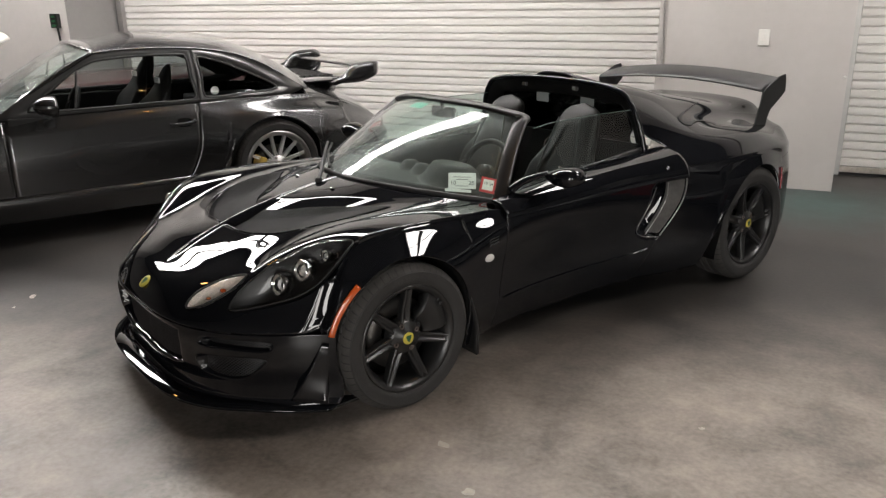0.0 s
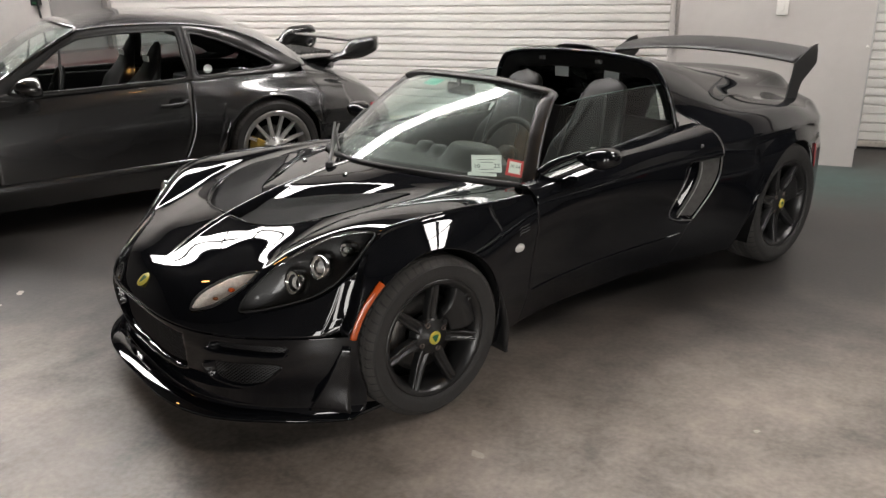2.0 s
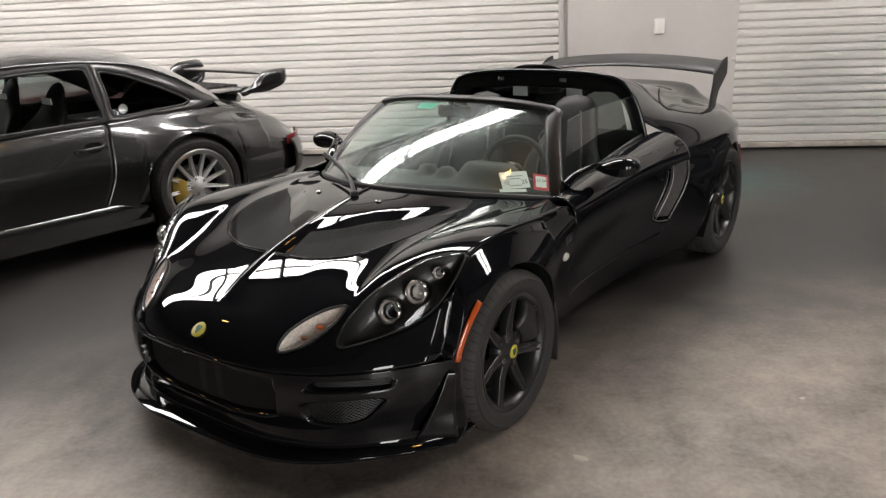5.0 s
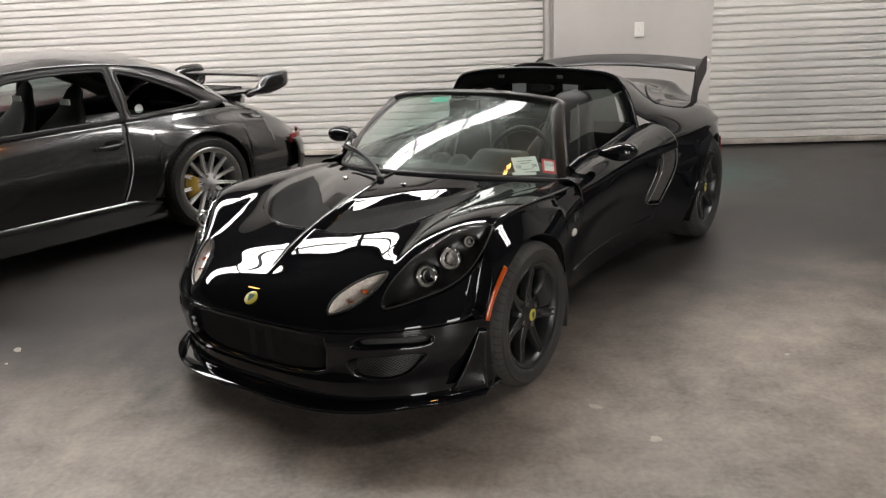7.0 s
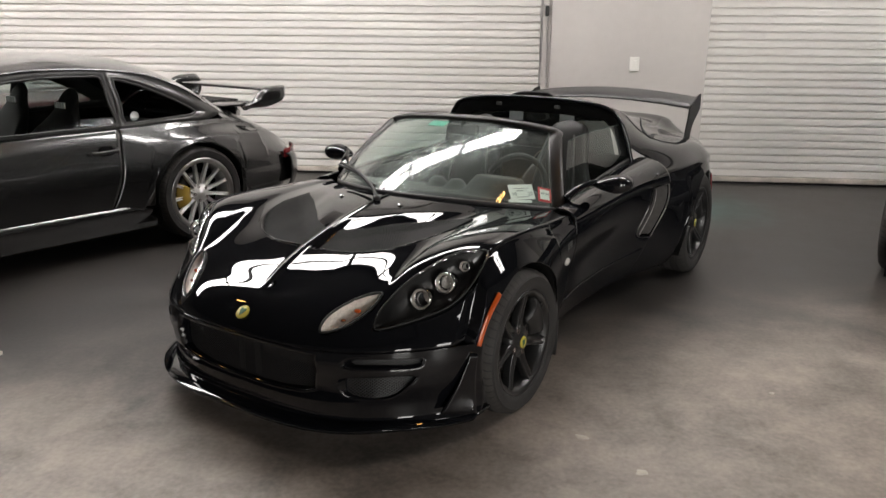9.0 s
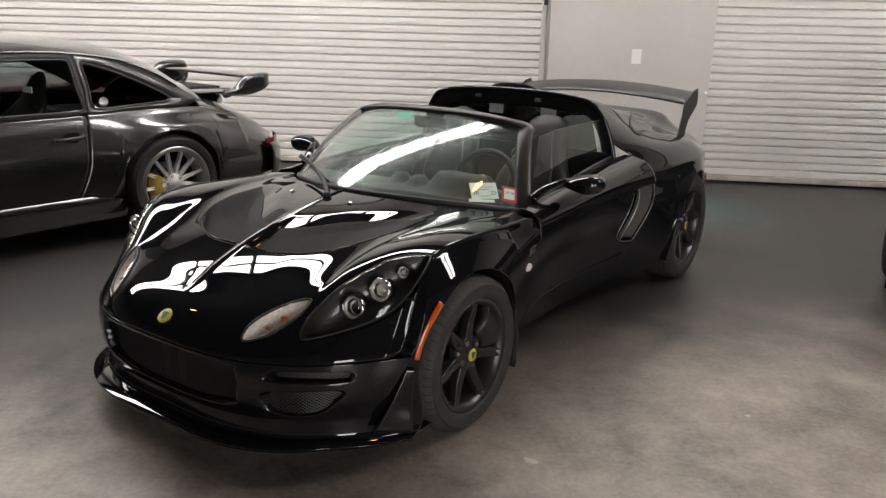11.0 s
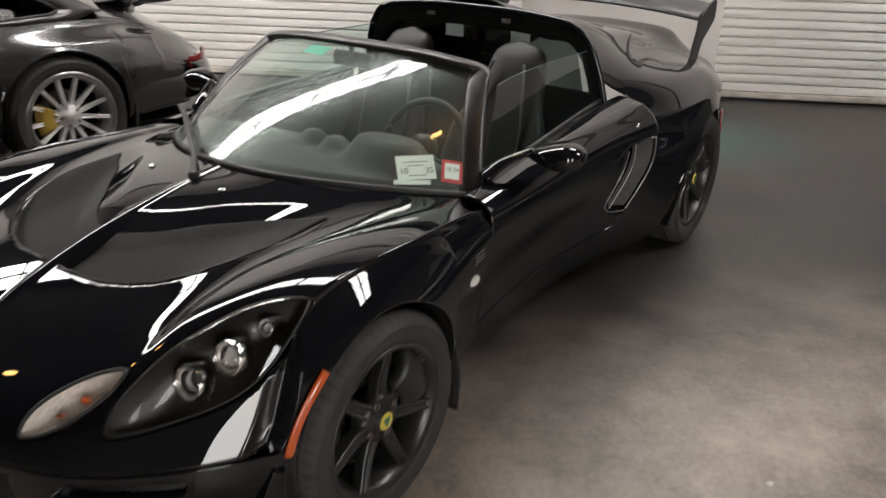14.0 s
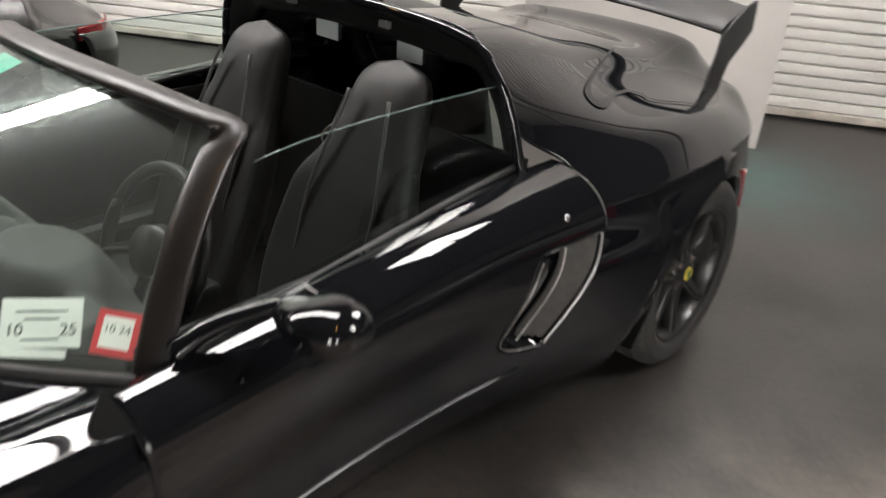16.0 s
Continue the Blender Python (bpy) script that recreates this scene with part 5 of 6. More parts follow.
def spoke_bm(r0, r1, width0, width1, x0, x1, depth):
    """One spoke in the y-z plane along +z, with a groove down its face."""
    bm = bmesh.new()
    rows = []
    for k in range(9):
        t = k / 8
        r = r0 + (r1 - r0) * t
        w = width0 + (width1 - width0) * t
        x = x0 + (x1 - x0) * smooth01(0, 1, t) - 0.006 * math.sin(math.pi * t)
        prof = [(-1, -depth), (-1, -0.004), (-0.86, 0.0), (-0.46, 0.0), (-0.26, -0.008), (0.26, -0.008), (0.46, 0.0), (0.86, 0.0), (1, -0.004), (1, -depth)]
        rows.append([bm.verts.new((x + d, a * w / 2, r)) for a, d in prof])
    for a, b in zip(rows, rows[1:]):
        for j in range(len(a) - 1):
            bm.faces.new((a[j], a[j + 1], b[j + 1], b[j]))
    bmesh.ops.recalc_face_normals(bm, faces=bm.faces[:])
    return bm


def wheel(m, radius, width, rim, spokes, parent, rim_mat, cap, twist=0.0, silver=False, caliper=True):
    root = new("wheel")
    root.parent = parent
    root.matrix_world = m
    h = width / 2
    tyre = sharp(part("tyre", tyre_bm(radius, width, rim), MAT_TYRE, root, "worn black road tyre"))
    tyre.data.materials.append(MAT_TREAD)
    for f in tyre.data.polygons:
        c = f.center
        f.material_index = int(math.hypot(c.y, c.z) > radius - 0.0225 and abs(c.x) < h * 0.96)
    tagged(part("tread_pattern", sipes(radius, width), MAT_RUBBER, tyre), kind="stuff")
    part("rim", lathe([(-h * 0.8, rim), (-h * 0.75, rim - 0.012), (h * 0.2, rim - 0.034), (h * 0.68, rim - 0.024), (h * 0.84, rim - 0.012), (h * 0.90, rim - 0.002), (h * 0.90, rim + 0.005), (h * 0.82, rim + 0.006)], 80), rim_mat, root)
    if silver:
        part("rim_lip", lathe([(h * 0.78, rim - 0.030), (h * 0.90, rim - 0.024), (h * 0.94, rim - 0.012), (h * 0.95, rim + 0.002), (h * 0.90, rim + 0.008)], 80), MAT_SCOOP_RIM, root, "polished silver rim lip")
    hubx = h * 0.66
    for k in range(spokes):
        sp = part("spoke", spoke_bm(0.045, rim - 0.014, 0.046 if not silver else 0.026, 0.032 if not silver else 0.019, hubx, h * 0.82, 0.030), rim_mat, root)
        sp.rotation_euler = (twist + 2 * math.pi * k / spokes, 0, 0)
    part("hub", lathe([(hubx - 0.04, 0.075), (hubx - 0.012, 0.072), (hubx + 0.002, 0.058), (hubx + 0.003, 0.036), (hubx + 0.012, 0.030), (hubx + 0.013, 0.0)], 40), rim_mat, root)
    for k in range(5 if silver else 4):
        a = twist + radians(26) + 2 * math.pi * k / (5 if silver else 4)
        b = part("lug_bolt", lathe([(hubx - 0.004, 0.0105), (hubx + 0.004, 0.010), (hubx + 0.004, 0.006), (hubx - 0.001, 0.005), (hubx - 0.001, 0.0)], 14), MAT_BOLT, root)
        b.location = (0, 0.052 * math.cos(a), 0.052 * math.sin(a))
    part("brake_disc", lathe([(-0.02, 0.06), (0.0, 0.07), (0.004, 0.075), (0.004, 0.142), (-0.018, 0.142)], 56), MAT_DISC, root, "ventilated steel brake disc")
    part("barrel_back", lathe([(-h * 0.5, 0.0), (-h * 0.5, rim - 0.02)], 40), MAT_VOID, root)
    if cap:
        bd = badge(0, 0, 0, 0.024, Matrix(), root, "centre_cap")
        bd.matrix_parent_inverse = Matrix()
        bd.matrix_basis = pose(hubx + 0.0135, 0, 0) @ pose(0, 0, 0, 90, 0, 90)
    def cal(u, v):
        a = radians((150 if silver else 2) + 56 * u)
        r = 0.105 + 0.060 * v
        return Vector((0.026 + 0.014 * math.sin(math.pi * v), r * math.cos(a), r * math.sin(a)))
    if caliper:
        c = solid(part("brake_caliper", sheet(cal, 16, 8), MAT_OCHRE if silver else MAT_SATIN, root, "ochre brake caliper" if silver else "black brake caliper"), 0.05)
        if not silver:
            for a in (14, 40):
                bar = part("caliper_print", box(bmesh.new(), 0.042, 0.0435, -0.008, 0.008, -0.0035, 0.0035), MAT_YELLOW, root, smooth=False)
                bar.location = (0, 0.137 * math.cos(radians(a)), 0.137 * math.sin(radians(a)))
                bar.rotation_euler = (radians(a + 90), 0, 0)
    return root


for s in (1, -1):
    turn = 0 if s > 0 else 180
    wheel(pose(s * 0.720, 0.0, 0.289, 0, 0, turn), 0.290, 0.195, 0.208, 7, car, MAT_RIM, True, radians(-3))
    wheel(pose(s * 0.718, 2.30, 0.316, 0, 0, turn), 0.317, 0.225, 0.222, 7, car, MAT_RIM, True, radians(20))
    # dark wheel-arch liners
    for (cy, cz), r, y0 in ((FRONT_HUB, ARCH_F, 0.0), (REAR_HUB, ARCH_R, 0.0)):
        def liner(u, v, s=s, cy=cy, cz=cz, r=r):
            a = radians(-25 + 230 * u)
            xo = min(flank(cy + r * math.cos(a), max(cz + r * math.sin(a), 0.15)) - 0.012, 0.85)
            return Vector((s * (xo - (xo - 0.50) * v), cy + (r + 0.004) * math.cos(a), max(cz + (r + 0.004) * math.sin(a), 0.13)))
        solid(part("arch_liner", sheet(liner, 36, 6), MAT_VOID, car, "black wheel arch liner"), 0.004, 0)

# ---- grey coupe: nose towards its own -y, rear axle at its origin ----
COUPE = pose(-3.16, 1.13, 0, 0, 0, -5)
coupe = empty("coupe", COUPE, "dark grey metallic rear-engined coupe with a bridge-type rear wing", "car")
K_Y = [-3.1, -2.7, -2.27, -1.8, -1.2, -0.6, -0.32, 0.0, 0.3, 0.6, 0.85, 1.02]
K_BELT_Z = [0.58, 0.69, 0.76, 0.810, 0.824, 0.836, 0.840, 0.842, 0.830, 0.765, 0.665, 0.56]
K_BELT_X = [0.50, 0.60, 0.66, 0.705, 0.745, 0.752, 0.748, 0.735, 0.695, 0.64, 0.60, 0.55]
K_MID_X = [0.62, 0.75, 0.80, 0.775, 0.782, 0.788, 0.800, 0.835, 0.805, 0.735, 0.655, 0.56]
K_MAX_X = [0.66, 0.79, 0.845, 0.80, 0.803, 0.812, 0.835, 0.882, 0.868, 0.815, 0.745, 0.64]
K_HUB, K_ARCH = (0.0, 0.335), 0.362


def k_foot(y):
    for cy in (0.0, -2.27):
        if abs(y - cy) < K_ARCH:
            return max(K_HUB[1] + math.sqrt(K_ARCH ** 2 - (y - cy) ** 2), 0.20)
    return 0.20 if y < 0.4 else 0.30


def k_side(y, k):
    """Body side from the belt (k = 0) to its foot (k = 1)."""
    bz = interp(K_Y, K_BELT_Z, y)
    bx, mx, xx = interp(K_Y, K_BELT_X, y), interp(K_Y, K_MID_X, y), interp(K_Y, K_MAX_X, y)
    foot = min(k_foot(y), bz - 0.05)
    z = bz + (foot - bz) * k
    zs = [0.16, 0.30, 0.52, 0.72, bz - 0.035, bz]
    xs = [xx - 0.03, xx - 0.004, xx, mx, bx + 0.018, bx]
    if bz < 0.76:
        zs, xs = [0.16, 0.30, 0.50, bz - 0.03, bz], [xx - 0.03, xx - 0.004, xx, bx + 0.03, bx]
    return Vector((interp(zs, xs, z), y, z))


def k_cut(z):
    return interp([0.20, 0.26, 0.36, 0.55, 0.90], [-0.80, -0.72, -0.635, -0.565, -0.537], z)


def k_span(u, v, y0, y1):
    """Side panel between two edges that may follow the height."""
    y = 0.5 * (y0(0.5) + y1(0.5))
    p = None
    for _ in range(3):
        p = k_side(y, u)
        a, b = y0(p.z), y1(p.z)
        y = a + (b - a) * v
    return k_side(y, u)


def k_front(z):
    return -1.775 + 0.05 * (z - 0.5) ** 2


for s in (1, -1):
    def fender(u, v):
        return k_span(u, v, lambda z: -3.1, lambda z: k_front(z) - 0.0006)
    def kdoor(u, v):
        return k_span(u, v, lambda z: k_front(z) + 0.0006, lambda z: k_cut(z) - 0.0006)
    def quarter(u, v):
        return k_span(u, v, lambda z: k_cut(z) + 0.0006, lambda z: 1.02)
    for nm, fn, nv, lab in (("front_wing_panel", fender, 60, ""), ("door", kdoor, 40, "dark grey door"), ("rear_quarter", quarter, 90, "dark grey flared rear quarter")):
        solid(part(nm, sheet(sided(fn, s), 44, nv), MAT_GREY, coupe, lab), 0.006, -1 if s > 0 else 1)

    for cut in (k_front, k_cut):
        seam = []
        for j in range(12):
            p = k_span(0.02 + 0.97 * j / 11, 1.0, lambda z: -3.0, cut)
            seam.append((s * (p.x - 0.0016), p.y, p.z))
        part("panel_gap", tube(seam, 0.0022, 6, samples=30), MAT_VOID, coupe)

    # glasshouse: pillars round each window, and the panes
    def lay(y, z):
        bz, bx = interp(K_Y, K_BELT_Z, y), interp(K_Y, K_BELT_X, y)
        return Vector((s * (bx - 0.32 * (z - bz) - 0.30 * max(0.0, z - bz) ** 2), y, z))
    D_IN = [(-1.62, 0.851), (-1.5, 0.946), (-1.31, 1.081), (-1.17, 1.141), (-0.95, 1.161), (-0.7, 1.164), (-0.565, 1.151), (-0.56, 0.996), (-0.56, 0.861), (-0.9, 0.851), (-1.3, 0.844)]
    D_OUT = [(-1.8, 0.808), (-1.6, 0.961), (-1.36, 1.121), (-1.18, 1.186), (-0.95, 1.204), (-0.7, 1.206), (-0.52, 1.194), (-0.52, 0.996), (-0.52, 0.839), (-0.9, 0.832), (-1.3, 0.822)]
    Q_IN = [(-0.48, 0.866), (-0.48, 0.996), (-0.475, 1.135), (-0.305, 1.092), (-0.125, 1.012), (0.015, 0.940), (0.07, 0.900), (0.015, 0.881), (-0.245, 0.869)]
    Q_OUT = [(-0.52, 0.839), (-0.52, 0.996), (-0.52, 1.194), (-0.285, 1.168), (-0.065, 1.094), (0.155, 0.969), (0.295, 0.881), (0.175, 0.839), (-0.245, 0.842)]
    for inn, outl, nm in ((D_IN, D_OUT, "door_frame"), (Q_IN, Q_OUT, "rear_pillar")):
        n = 12
        def ringpts(pts):
            k = len(pts)
            out = []
            for i in range(k):
                for j in range(n):
                    f = j / n
                    p0, p1, p2, p3 = (Vector(pts[(i + d) % k]) for d in (-1, 0, 1, 2))
                    c = 0.5 * (2 * p1 + (p2 - p0) * f + (2 * p0 - 5 * p1 + 4 * p2 - p3) * f * f + (3 * p1 - p0 - 3 * p2 + p3) * f ** 3)
                    l = p1.lerp(p2, f)
                    out.append(l.lerp(c, 0.55))
            return out
        a, b = ringpts(inn), ringpts(outl)
        bm = bmesh.new()
        rows = []
        for f in (0.0, 0.5, 1.0):
            rows.append([bm.verts.new(lay(*p.lerp(q, f))) for p, q in zip(a, b)])
        for r0, r1 in zip(rows, rows[1:]):
            for i in range(len(a)):
                q = (r0[i], r0[(i + 1) % len(a)], r1[(i + 1) % len(a)], r1[i])
                bm.faces.new(q if s > 0 else q[::-1])
        bmesh.ops.recalc_face_normals(bm, faces=bm.faces[:])
        solid(part(nm, bm, MAT_RUBBER if nm == "door_frame" else MAT_PILLAR, coupe), 0.012, 0)
        part("window_rubber", tube([lay(*p) + Vector((s * 0.002, 0, 0)) for p in a[::4] + a[:1]], 0.009, 6, samples=110, closed=True), MAT_RUBBER, coupe)
        g = part("door_glass" if nm == "door_frame" else "quarter_glass", fan([tuple(p) for p in a[::3]], lambda y, z, k: (lay(y, z).x - s * 0.004, y, z), 3), MAT_DOOR_GLASS if nm == "door_frame" else MAT_QUARTER, coupe, "tinted side glass")
        g.visible_shadow = False

    part("window_divider", tube([lay(-1.34, 0.845), lay(-1.315, 0.96), lay(-1.29, 1.085)], 0.008, 8, samples=12), MAT_RUBBER, coupe, "black vent window divider")

CANT_Y = [-1.18, -0.95, -0.70, -0.52, -0.285, -0.065, 0.155, 0.295]
CANT_Z = [1.186, 1.204, 1.206, 1.194, 1.166, 1.094, 0.969, 0.869]


def cant(y):
    z = interp(CANT_Y, CANT_Z, y)
    bz, bx = interp(K_Y, K_BELT_Z, y), interp(K_Y, K_BELT_X, y)
    return Vector((bx - 0.32 * (z - bz) - 0.30 * max(0.0, z - bz) ** 2, y, z))


for s in (1, -1):
    part("rain_gutter", tube([(s * (cant(y).x + 0.004), y, cant(y).z + 0.003) for y in (-1.17, -1.0, -0.8, -0.6, -0.4, -0.2, 0.0, 0.15)], 0.008, 8, samples=60), MAT_GREY, coupe, "dark grey rain gutter")


def k_roof(u, v):
    y = -1.18 + 1.52 * v
    e = cant(y)
    zc = interp([-1.18, -0.75, -0.3, 0.1, 0.34], [1.250, 1.305, 1.278, 1.145, 1.015], y)
    yy = y - 0.05 * (1 - u * u) * (1 - smooth01(-1.18, -0.9, y))
    return Vector((e.x * u, yy, e.z + (zc - e.z) * (1 - u ** 2.6)))


solid(part("roof", sheet(k_roof, 26, 50, mirror=True), MAT_GREY, coupe, "dark grey domed roof"), 0.006)


def k_deck(u, v):
    y = 0.30 + 0.72 * v
    bx, bz = interp(K_Y, K_BELT_X, y), interp(K_Y, K_BELT_Z, y)
    zc = interp([0.30, 0.5, 0.75, 0.95, 1.02], [1.015, 0.93, 0.81, 0.69, 0.60], y)
    return Vector((bx * u, y + 0.03 * (1 - u * u) * v, bz + (zc - bz) * (1 - u ** 2.2)))


solid(part("engine_lid", sheet(k_deck, 24, 30, mirror=True), MAT_GREY, coupe, "dark grey engine lid"), 0.006)


def k_bonnet(u, v):
    y = -3.1 + 1.36 * v
    bx, bz = interp(K_Y, K_BELT_X, y), interp(K_Y, K_BELT_Z, y)
    zc = interp([-3.1, -2.7, -2.2, -1.74], [0.58, 0.67, 0.75, 0.825], y)
    return Vector((bx * u, y - 0.06 * (1 - u * u) * (1 - v) - 0.02 * (1 - u * u), bz + (zc - bz) * (1 - u ** 2)))


solid(part("front_lid", sheet(k_bonnet, 24, 30, mirror=True), MAT_GREY, coupe, "dark grey front lid"), 0.006)


def k_screen(u, v):
    s = 2 * u - 1
    a = Vector((0.69 * s, -1.92 + 0.13 * s * s, 0.828 - 0.008 * s * s))
    b = Vector((0.615 * s, -1.245 + 0.07 * s * s, 1.240 - 0.040 * s * s))
    p = a.lerp(b, v)
    p.z += 0.012 * math.sin(math.pi * v)
    return p


g = part("windscreen", sheet(k_screen, 28, 14), MAT_GLASS, coupe, "green-tinted windscreen")
g.visible_shadow = False
part("screen_trim", tube([k_screen(0, k / 6) for k in range(7)] + [k_screen(k / 8, 1) for k in range(1, 8)] + [k_screen(1, 1 - k / 6) for k in range(7)], 0.014, 8, samples=80), MAT_GREY, coupe)
for y, w, mat in ((0.62, 0.055, MAT_PAPER), (0.53, 0.045, MAT_RED_PAPER)):
    p = k_screen(0.5 + y / 2 * 0.92, 0.16)
    boxed("screen_sticker", -w, w, -0.001, 0.001, -0.030, 0.030, mat, coupe, "small printed screen sticker", m=Matrix.Translation(p + Vector((0, 0.006, -0.004))) @ pose(0, 0, 0, -58, 0, 12))

# lamps, bumper, sill, handle, mirror
for s in (1, -1):
    def tail(u, v):
        a = radians(4 + 78 * u)
        y, x = 0.80 + 0.225 * math.sin(a), 0.56 + 0.205 * math.cos(a)
        return Vector((s * x, y, 0.490 + 0.090 * v * (1 - 0.25 * (1 - u))))
    solid(part("tail_lamp", sheet(tail, 16, 6), MAT_RED, coupe, "red wrap-round tail lamp"), 0.01, 0)
    part("handle", tube([(s * 0.822, -0.765, 0.700), (s * 0.842, -0.74, 0.702), (s * 0.842, -0.64, 0.706), (s * 0.822, -0.61, 0.708)], 0.011, 8, samples=24), MAT_SATIN, coupe, "black door handle")
    part("lock", lathe([(0.0, 0.017), (0.010, 0.015), (0.012, 0.0)], 16), MAT_SATIN, coupe).location = (s * 0.800, -0.595, 0.710)
    part("handle_cup", fan(closed_curve([(-0.70, 0.68), (-0.62, 0.68), (-0.62, 0.73), (-0.70, 0.73)], 24), lambda y, z, k: (interp([0.65, 0.75], [0.800, 0.785], z) + 0.003, y, z), 2, s), MAT_VOID, coupe)
    def rocker(u, v):
        y = -1.93 + 1.62 * v
        z = 0.325 - 0.175 * u
        return Vector((s * (0.806 + 0.010 * smooth01(0.0, 0.25, u) - 0.045 * u * u), y, z))
    solid(part("side_skirt", sheet(rocker, 12, 30), MAT_GREY, coupe, "dark grey side skirt"), 0.006, 0)
    mir = new("door_mirror")
    mir.parent = coupe
    bm = bmesh.new()
    bmesh.ops.create_uvsphere(bm, u_segments=28, v_segments=18, radius=1.0)
    for q in bm.verts:
        c = q.co
        if c.y > 0.3:
            c.y = 0.3
    bmesh.ops.transform(bm, matrix=pose(s * 0.885, -1.50, 0.895) @ Matrix.Diagonal((0.098, 0.105, 0.064, 1)), verts=bm.verts[:])
    part("shell", bm, MAT_GREY, mir, "dark grey mirror shell")
    part("foot", tube([(s * 0.78, -1.52, 0.825), (s * 0.86, -1.50, 0.845)], 0.03, 10, flat=0.6), MAT_SATIN, mir)
    part("mirror_glass", lathe([(0.0, 0.0), (0.0, 0.055)], 24), MAT_CHROME, mir).matrix_basis = pose(s * 0.885, -1.466, 0.895, 0, 0, 90) @ Matrix.Diagonal((1, 1.6, 1, 1))


def k_bumper(u, v):
    s = 2 * u - 1
    a = math.pi * (v - 0.5)
    y = 1.06 - 0.26 * abs(s) ** 5 + 0.05 * math.cos(a)
    return Vector((0.80 * math.copysign(min(abs(s) ** 0.8, 1), s), y, 0.40 + 0.125 * math.sin(a)))


solid(part("rear_bumper", sheet(k_bumper, 60, 14), MAT_GREY, coupe, "dark grey rear bumper"), 0.006)
for s in (1, -1):
    def corner(u, v):
        a = math.pi * (v - 0.5)
        y = 0.33 + 0.48 * u
        return Vector((s * (interp(K_Y, K_MAX_X, y) - 0.03 + 0.03 * math.cos(a)), y, 0.40 + 0.125 * math.sin(a)))
    solid(part("bumper_corner", sheet(corner, 14, 12), MAT_GREY, coupe), 0.006, 0)
solid(part("tail_panel", sheet(lambda u, v: Vector(((0.75 - 0.15 * v) * (2 * u - 1), 1.03 - 0.24 * abs(2 * u - 1) ** 4, 0.46 + 0.16 * v)), 40, 8), MAT_GREY, coupe), 0.006, 0)
part("reflector_band", sheet(lambda u, v: Vector((0.56 * (2 * u - 1), 1.036 - 0.10 * abs(2 * u - 1) ** 4, 0.50 + 0.075 * v)), 30, 3), MAT_RED, coupe, "red reflector band")

# bridge-type rear wing
kw = new("rear_wing")
kw.parent = coupe
kw.location = (0, -0.05, -0.03)
kw["label"] = "dark grey bridge-type rear wing"


def slab(u, v, w, y0, y1, z0, z1, tip):
    a = 2 * math.pi * v
    c, q = math.cos(a), math.sin(a)
    s = 2 * u - 1
    e = (1 - abs(s) ** 8) ** 0.5 if abs(s) < 1 else 0.0
    return Vector((w * s, (y0 + y1) / 2 + (y1 - y0) / 2 * math.copysign(abs(c) ** 0.75, c) * (0.6 + 0.4 * e) - tip * abs(s) ** 3, (z0 + z1) / 2 + (z1 - z0) / 2 * math.copysign(abs(q) ** 0.75, q) * (0.25 + 0.75 * e)))


part("tray", sheet(lambda u, v: slab(u, v, 0.545, 0.36, 0.90, 0.905, 0.955, 0.0), 40, 24), MAT_GREY, kw)
part("blade", sheet(lambda u, v: slab(u, v, 0.585, 0.84, 1.06, 1.022, 1.060, 0.02), 40, 24), MAT_GREY, kw)
for s in (1, -1):
    lobe = closed_curve([(0.64, 0.912), (0.74, 0.965), (0.83, 1.045), (0.93, 1.062), (1.055, 1.062), (1.072, 1.02), (1.062, 0.965), (0.99, 0.925), (0.86, 0.902)], 54)
    bm = fan(lobe, lambda y, z, k: (s * (0.600 - 0.030 * k ** 6), y, z), 6)
    ob = part("end_lobe", bm, MAT_GREY, kw, "rounded end lobe of the wing")
    solid(ob, 0.055, 1 if s < 0 else -1)
part("pylon", sheet(lambda u, v: slab(u, v, 0.40, 0.34, 0.80, 0.78, 0.93, 0.0), 24, 20), MAT_GREY, kw)
for k in range(9):
    boxed("louvre", -0.38, 0.38, 0.45 + 0.035 * k, 0.465 + 0.035 * k, 0.953, 0.964, MAT_SATIN, kw)

# wheels of the coupe
for s in (1, -1):
    turn = 0 if s > 0 else 180
    for y, x in ((0.0, 0.735), (-2.27, 0.70)):
        wheel(COUPE @ pose(s * x, y, 0.334, 0, 0, turn), 0.334, 0.245, 0.250, 13, coupe, MAT_RIM_SILVER, False, 0.2, True)
    for cy in (0.0, -2.27):
        def kliner(u, v):
            a = radians(-20 + 220 * u)
            xo = interp(K_Y, K_MAX_X, cy) - 0.02
            return Vector((s * (xo - 0.35 * v), cy + (K_ARCH + 0.004) * math.cos(a), max(K_HUB[1] + (K_ARCH + 0.004) * math.sin(a), 0.16)))
        solid(part("arch_liner", sheet(kliner, 30, 5), MAT_VOID, coupe), 0.004, 0)

# cabin of the coupe
boxed("floor_pan", -0.72, 0.72, -2.6, 0.85, 0.16, 0.20, MAT_VOID, coupe)
boxed("rear_shelf", -0.62, 0.62, -0.28, 0.32, 0.70, 0.76, MAT_LEATHER, coupe, bevel=0.02)
boxed("dashboard", -0.66, 0.66, -1.78, -1.42, 0.60, 0.81, MAT_DASH, coupe, "black dashboard", bevel=0.05)
for s in (1, -1):
    boxed("door_card", *(sorted((s * 0.70, s * 0.735))), -1.74, -0.50, 0.25, 0.815, MAT_LEATHER, coupe, "black door trim", bevel=0.01)
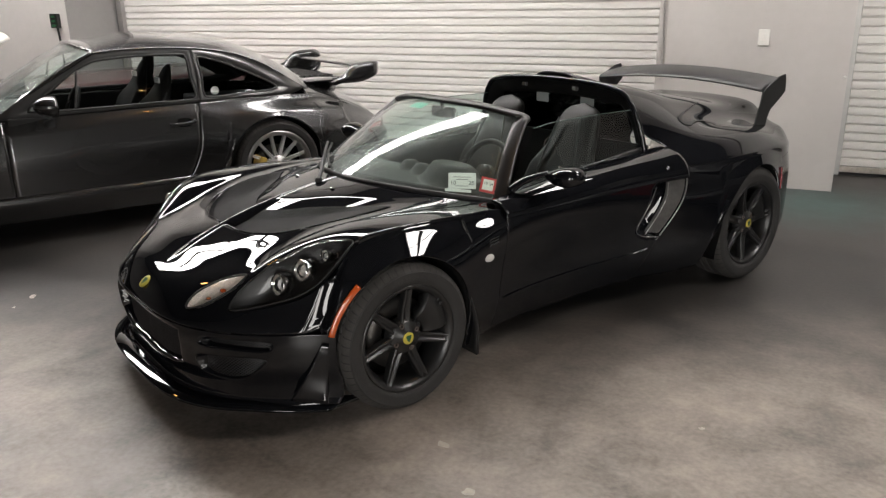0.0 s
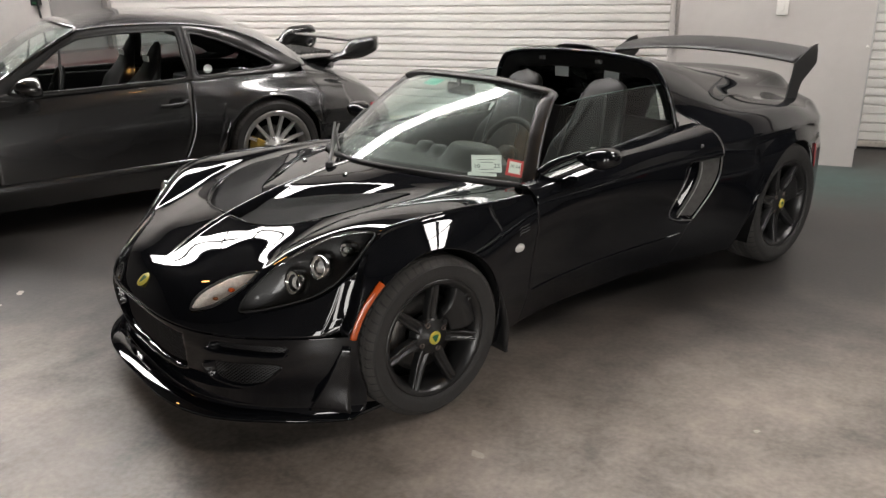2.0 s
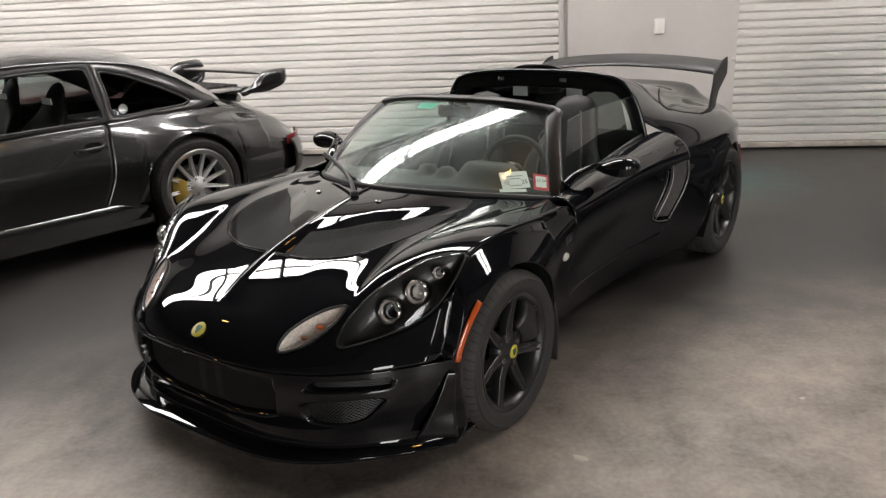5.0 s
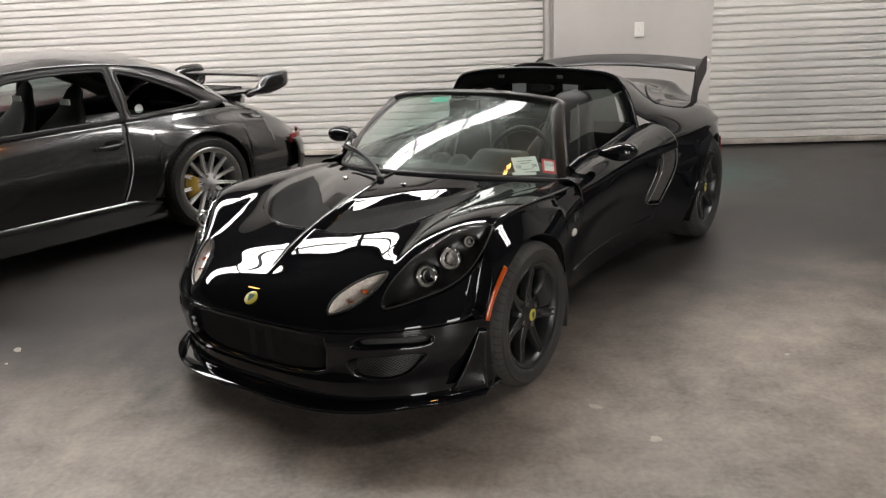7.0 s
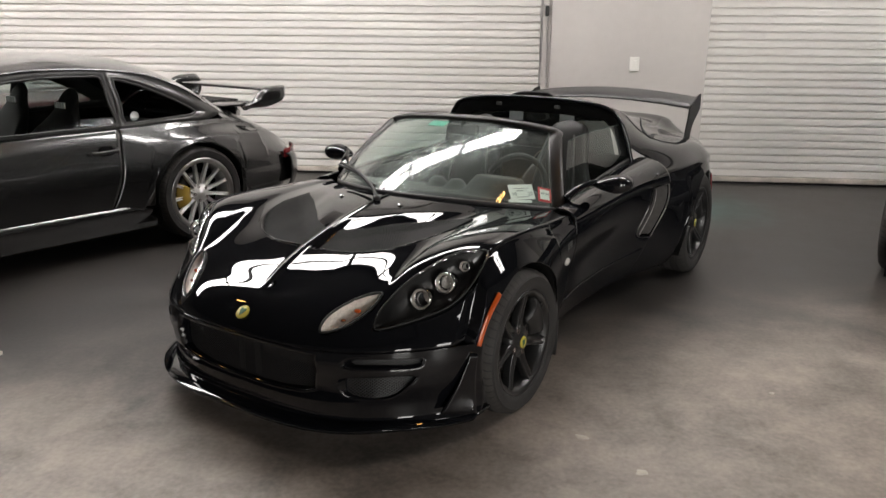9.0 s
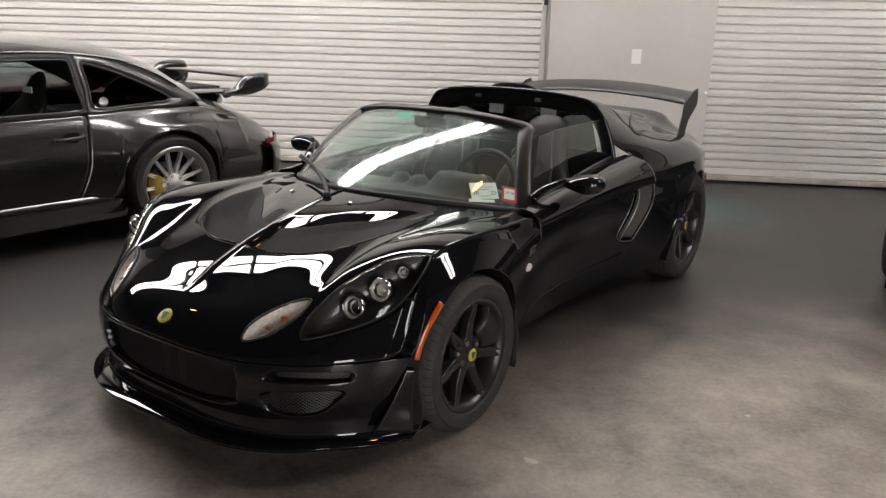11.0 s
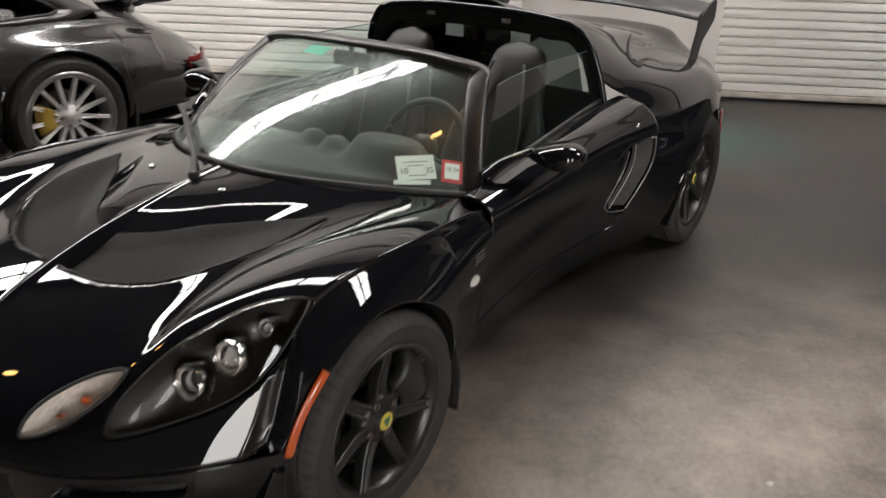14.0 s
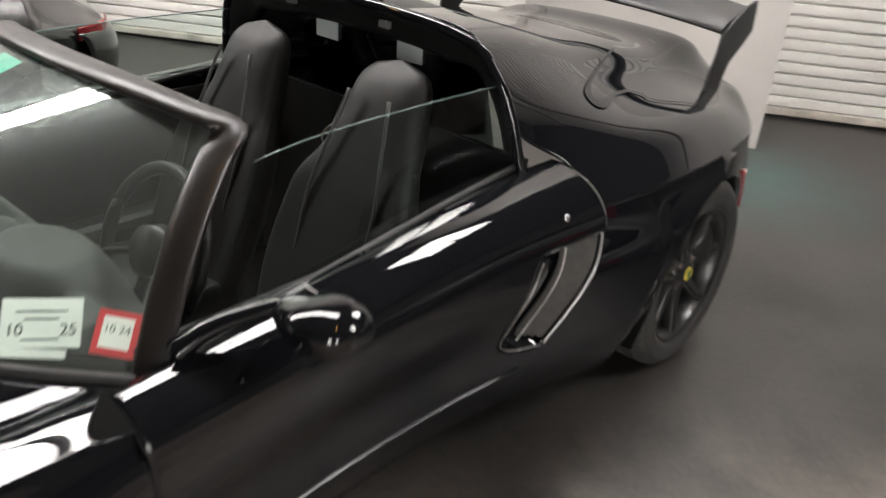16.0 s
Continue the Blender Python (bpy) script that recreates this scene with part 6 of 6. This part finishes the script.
for x in (0.36, -0.36):
    root = new("bucket_seat")
    root.parent = coupe
    root.location = (x, 0, 0)
    root["label"] = "black fixed-back bucket seat"

    def shell(u, v):
        a = 2 * math.pi * u
        z = 0.28 + 0.80 * v
        w = interp([0, 0.3, 0.6, 0.72, 0.84, 0.95, 1.0], [0.22, 0.25, 0.255, 0.20, 0.125, 0.10, 0.02], v)
        d = interp([0, 0.7, 1.0], [0.08, 0.06, 0.012], v)
        c, q = math.cos(a), math.sin(a)
        return Vector((w * math.copysign(abs(c) ** 0.7, c), -0.92 + 0.30 * v + d * q - 0.07 * abs(c) ** 3 * (1 - smooth01(0.6, 0.8, v)), z))

    part("shell", sheet(shell, 32, 34), MAT_LEATHER, root)
    part("cushion", sheet(lambda u, v: slab(u, v, 0.23, -1.32, -0.86, 0.26, 0.42, 0.0), 20, 20), MAT_LEATHER, root)
    for k in range(4):
        boxed("print_bar", -0.066 + 0.034 * k, -0.040 + 0.034 * k, -0.716, -0.706, 0.952, 0.990, MAT_PAPER, root)
sw = new("steering_wheel")
sw.parent = coupe
sw.matrix_basis = pose(0.36, -1.32, 0.79, -22, 0, 0)
part("rim", tube([(0.18 * math.cos(q), 0, 0.18 * math.sin(q)) for q in (2 * math.pi * k / 16 for k in range(17))], 0.014, 8, samples=48, closed=True), MAT_LEATHER, sw)
part("quarter_sticker", lathe([(0.0, 0.0), (0.0, 0.030), (0.001, 0.030)], 24), MAT_PAPER, coupe, "round white window sticker").location = (0.728, -0.405, 0.905)


# ---- further parked cars, only corners of which show ----
def plain_car(name, m, length, width, height, mat, label, glass=True):
    """A low rounded car body with a glasshouse, lamps and wheels; nose at its -y end."""
    root = empty(name, m, label, "car")

    def shell(u, v):
        y = length * v
        t = v
        w = width / 2 * interp([0, 0.05, 0.18, 0.8, 0.95, 1], [0.70, 0.88, 1.0, 1.0, 0.9, 0.75], t)
        belt = interp([0, 0.06, 0.3, 0.85, 1], [0.52, 0.66, 0.80, 0.86, 0.70], t)
        a = interp([0, 0.4, 0.7, 1.0], [0.0, 0.80, 1.0, 0.94], u)
        z = interp([0, 0.4, 0.5, 0.7, 1.0], [belt + 0.03, belt, belt - 0.06, 0.48, 0.20], u)
        return Vector((w * a, y, z))

    solid(part("body", sheet(shell, 30, 50, mirror=True), mat, root), 0.006)

    def cabin(u, v):
        y = length * (0.30 + 0.52 * v)
        h = math.sin(math.pi * v) ** 0.5
        w = width / 2 * (0.80 - 0.18 * h * (1 - u))
        return Vector((w * min(1.0, u * 1.25) if u < 0.8 else w + 0.06 * (u - 0.8), y, interp([0, 0.8, 1], [height, height - 0.06, 0.80], u) * h + 0.80 * (1 - h)))

    if glass:
        part("glasshouse", sheet(cabin, 20, 30, mirror=True), MAT_QUARTER, root, "dark tinted glasshouse")
    for s in (1, -1):
        part("lamp", sheet(lambda u, v: Vector((s * width / 2 * (0.62 + 0.30 * u), length * (0.012 + 0.055 * u * u), 0.36 + 0.14 * v)), 10, 5), MAT_RED, root, "red lamp lens")
        for fy in (0.2, 0.80):
            wheel(m @ pose(s * (width / 2 - 0.11), length * fy, 0.315, 0, 0, 0 if s > 0 else 180), 0.315, 0.215, 0.215, 5, root, MAT_RIM, False, 0.1)
    boxed("valance", -width / 2 * 0.72, width / 2 * 0.72, 0.03, 0.10, 0.13, 0.40, MAT_SATIN, root, bevel=0.03)
    boxed("floor_pan", -width / 2 + 0.12, width / 2 - 0.12, 0.1, length - 0.1, 0.14, 0.2, MAT_VOID, root)
    return root


plain_car("parked_car", pose(2.63, 2.20, 0, 0, 0, -4), 4.3, 1.78, 1.36, MAT_SATIN, "dark parked car with a red lamp at its corner")
far_car = plain_car("parked_car", pose(-5.55, -1.25, 0, 0, 0, -5), 4.2, 1.74, 1.1, MAT_MAROON, "dark maroon open parked car with its white lid raised", False)


def lid(u, v):
    s = 2 * u - 1
    return Vector((0.62 * s, 0.30 + 0.82 * v, 0.78 + 0.46 * v + 0.02 * (1 - s * s)))


solid(part("raised_lid", sheet(lid, 16, 16), MAT_WHITE, far_car, "white lid propped open"), 0.03, 0)
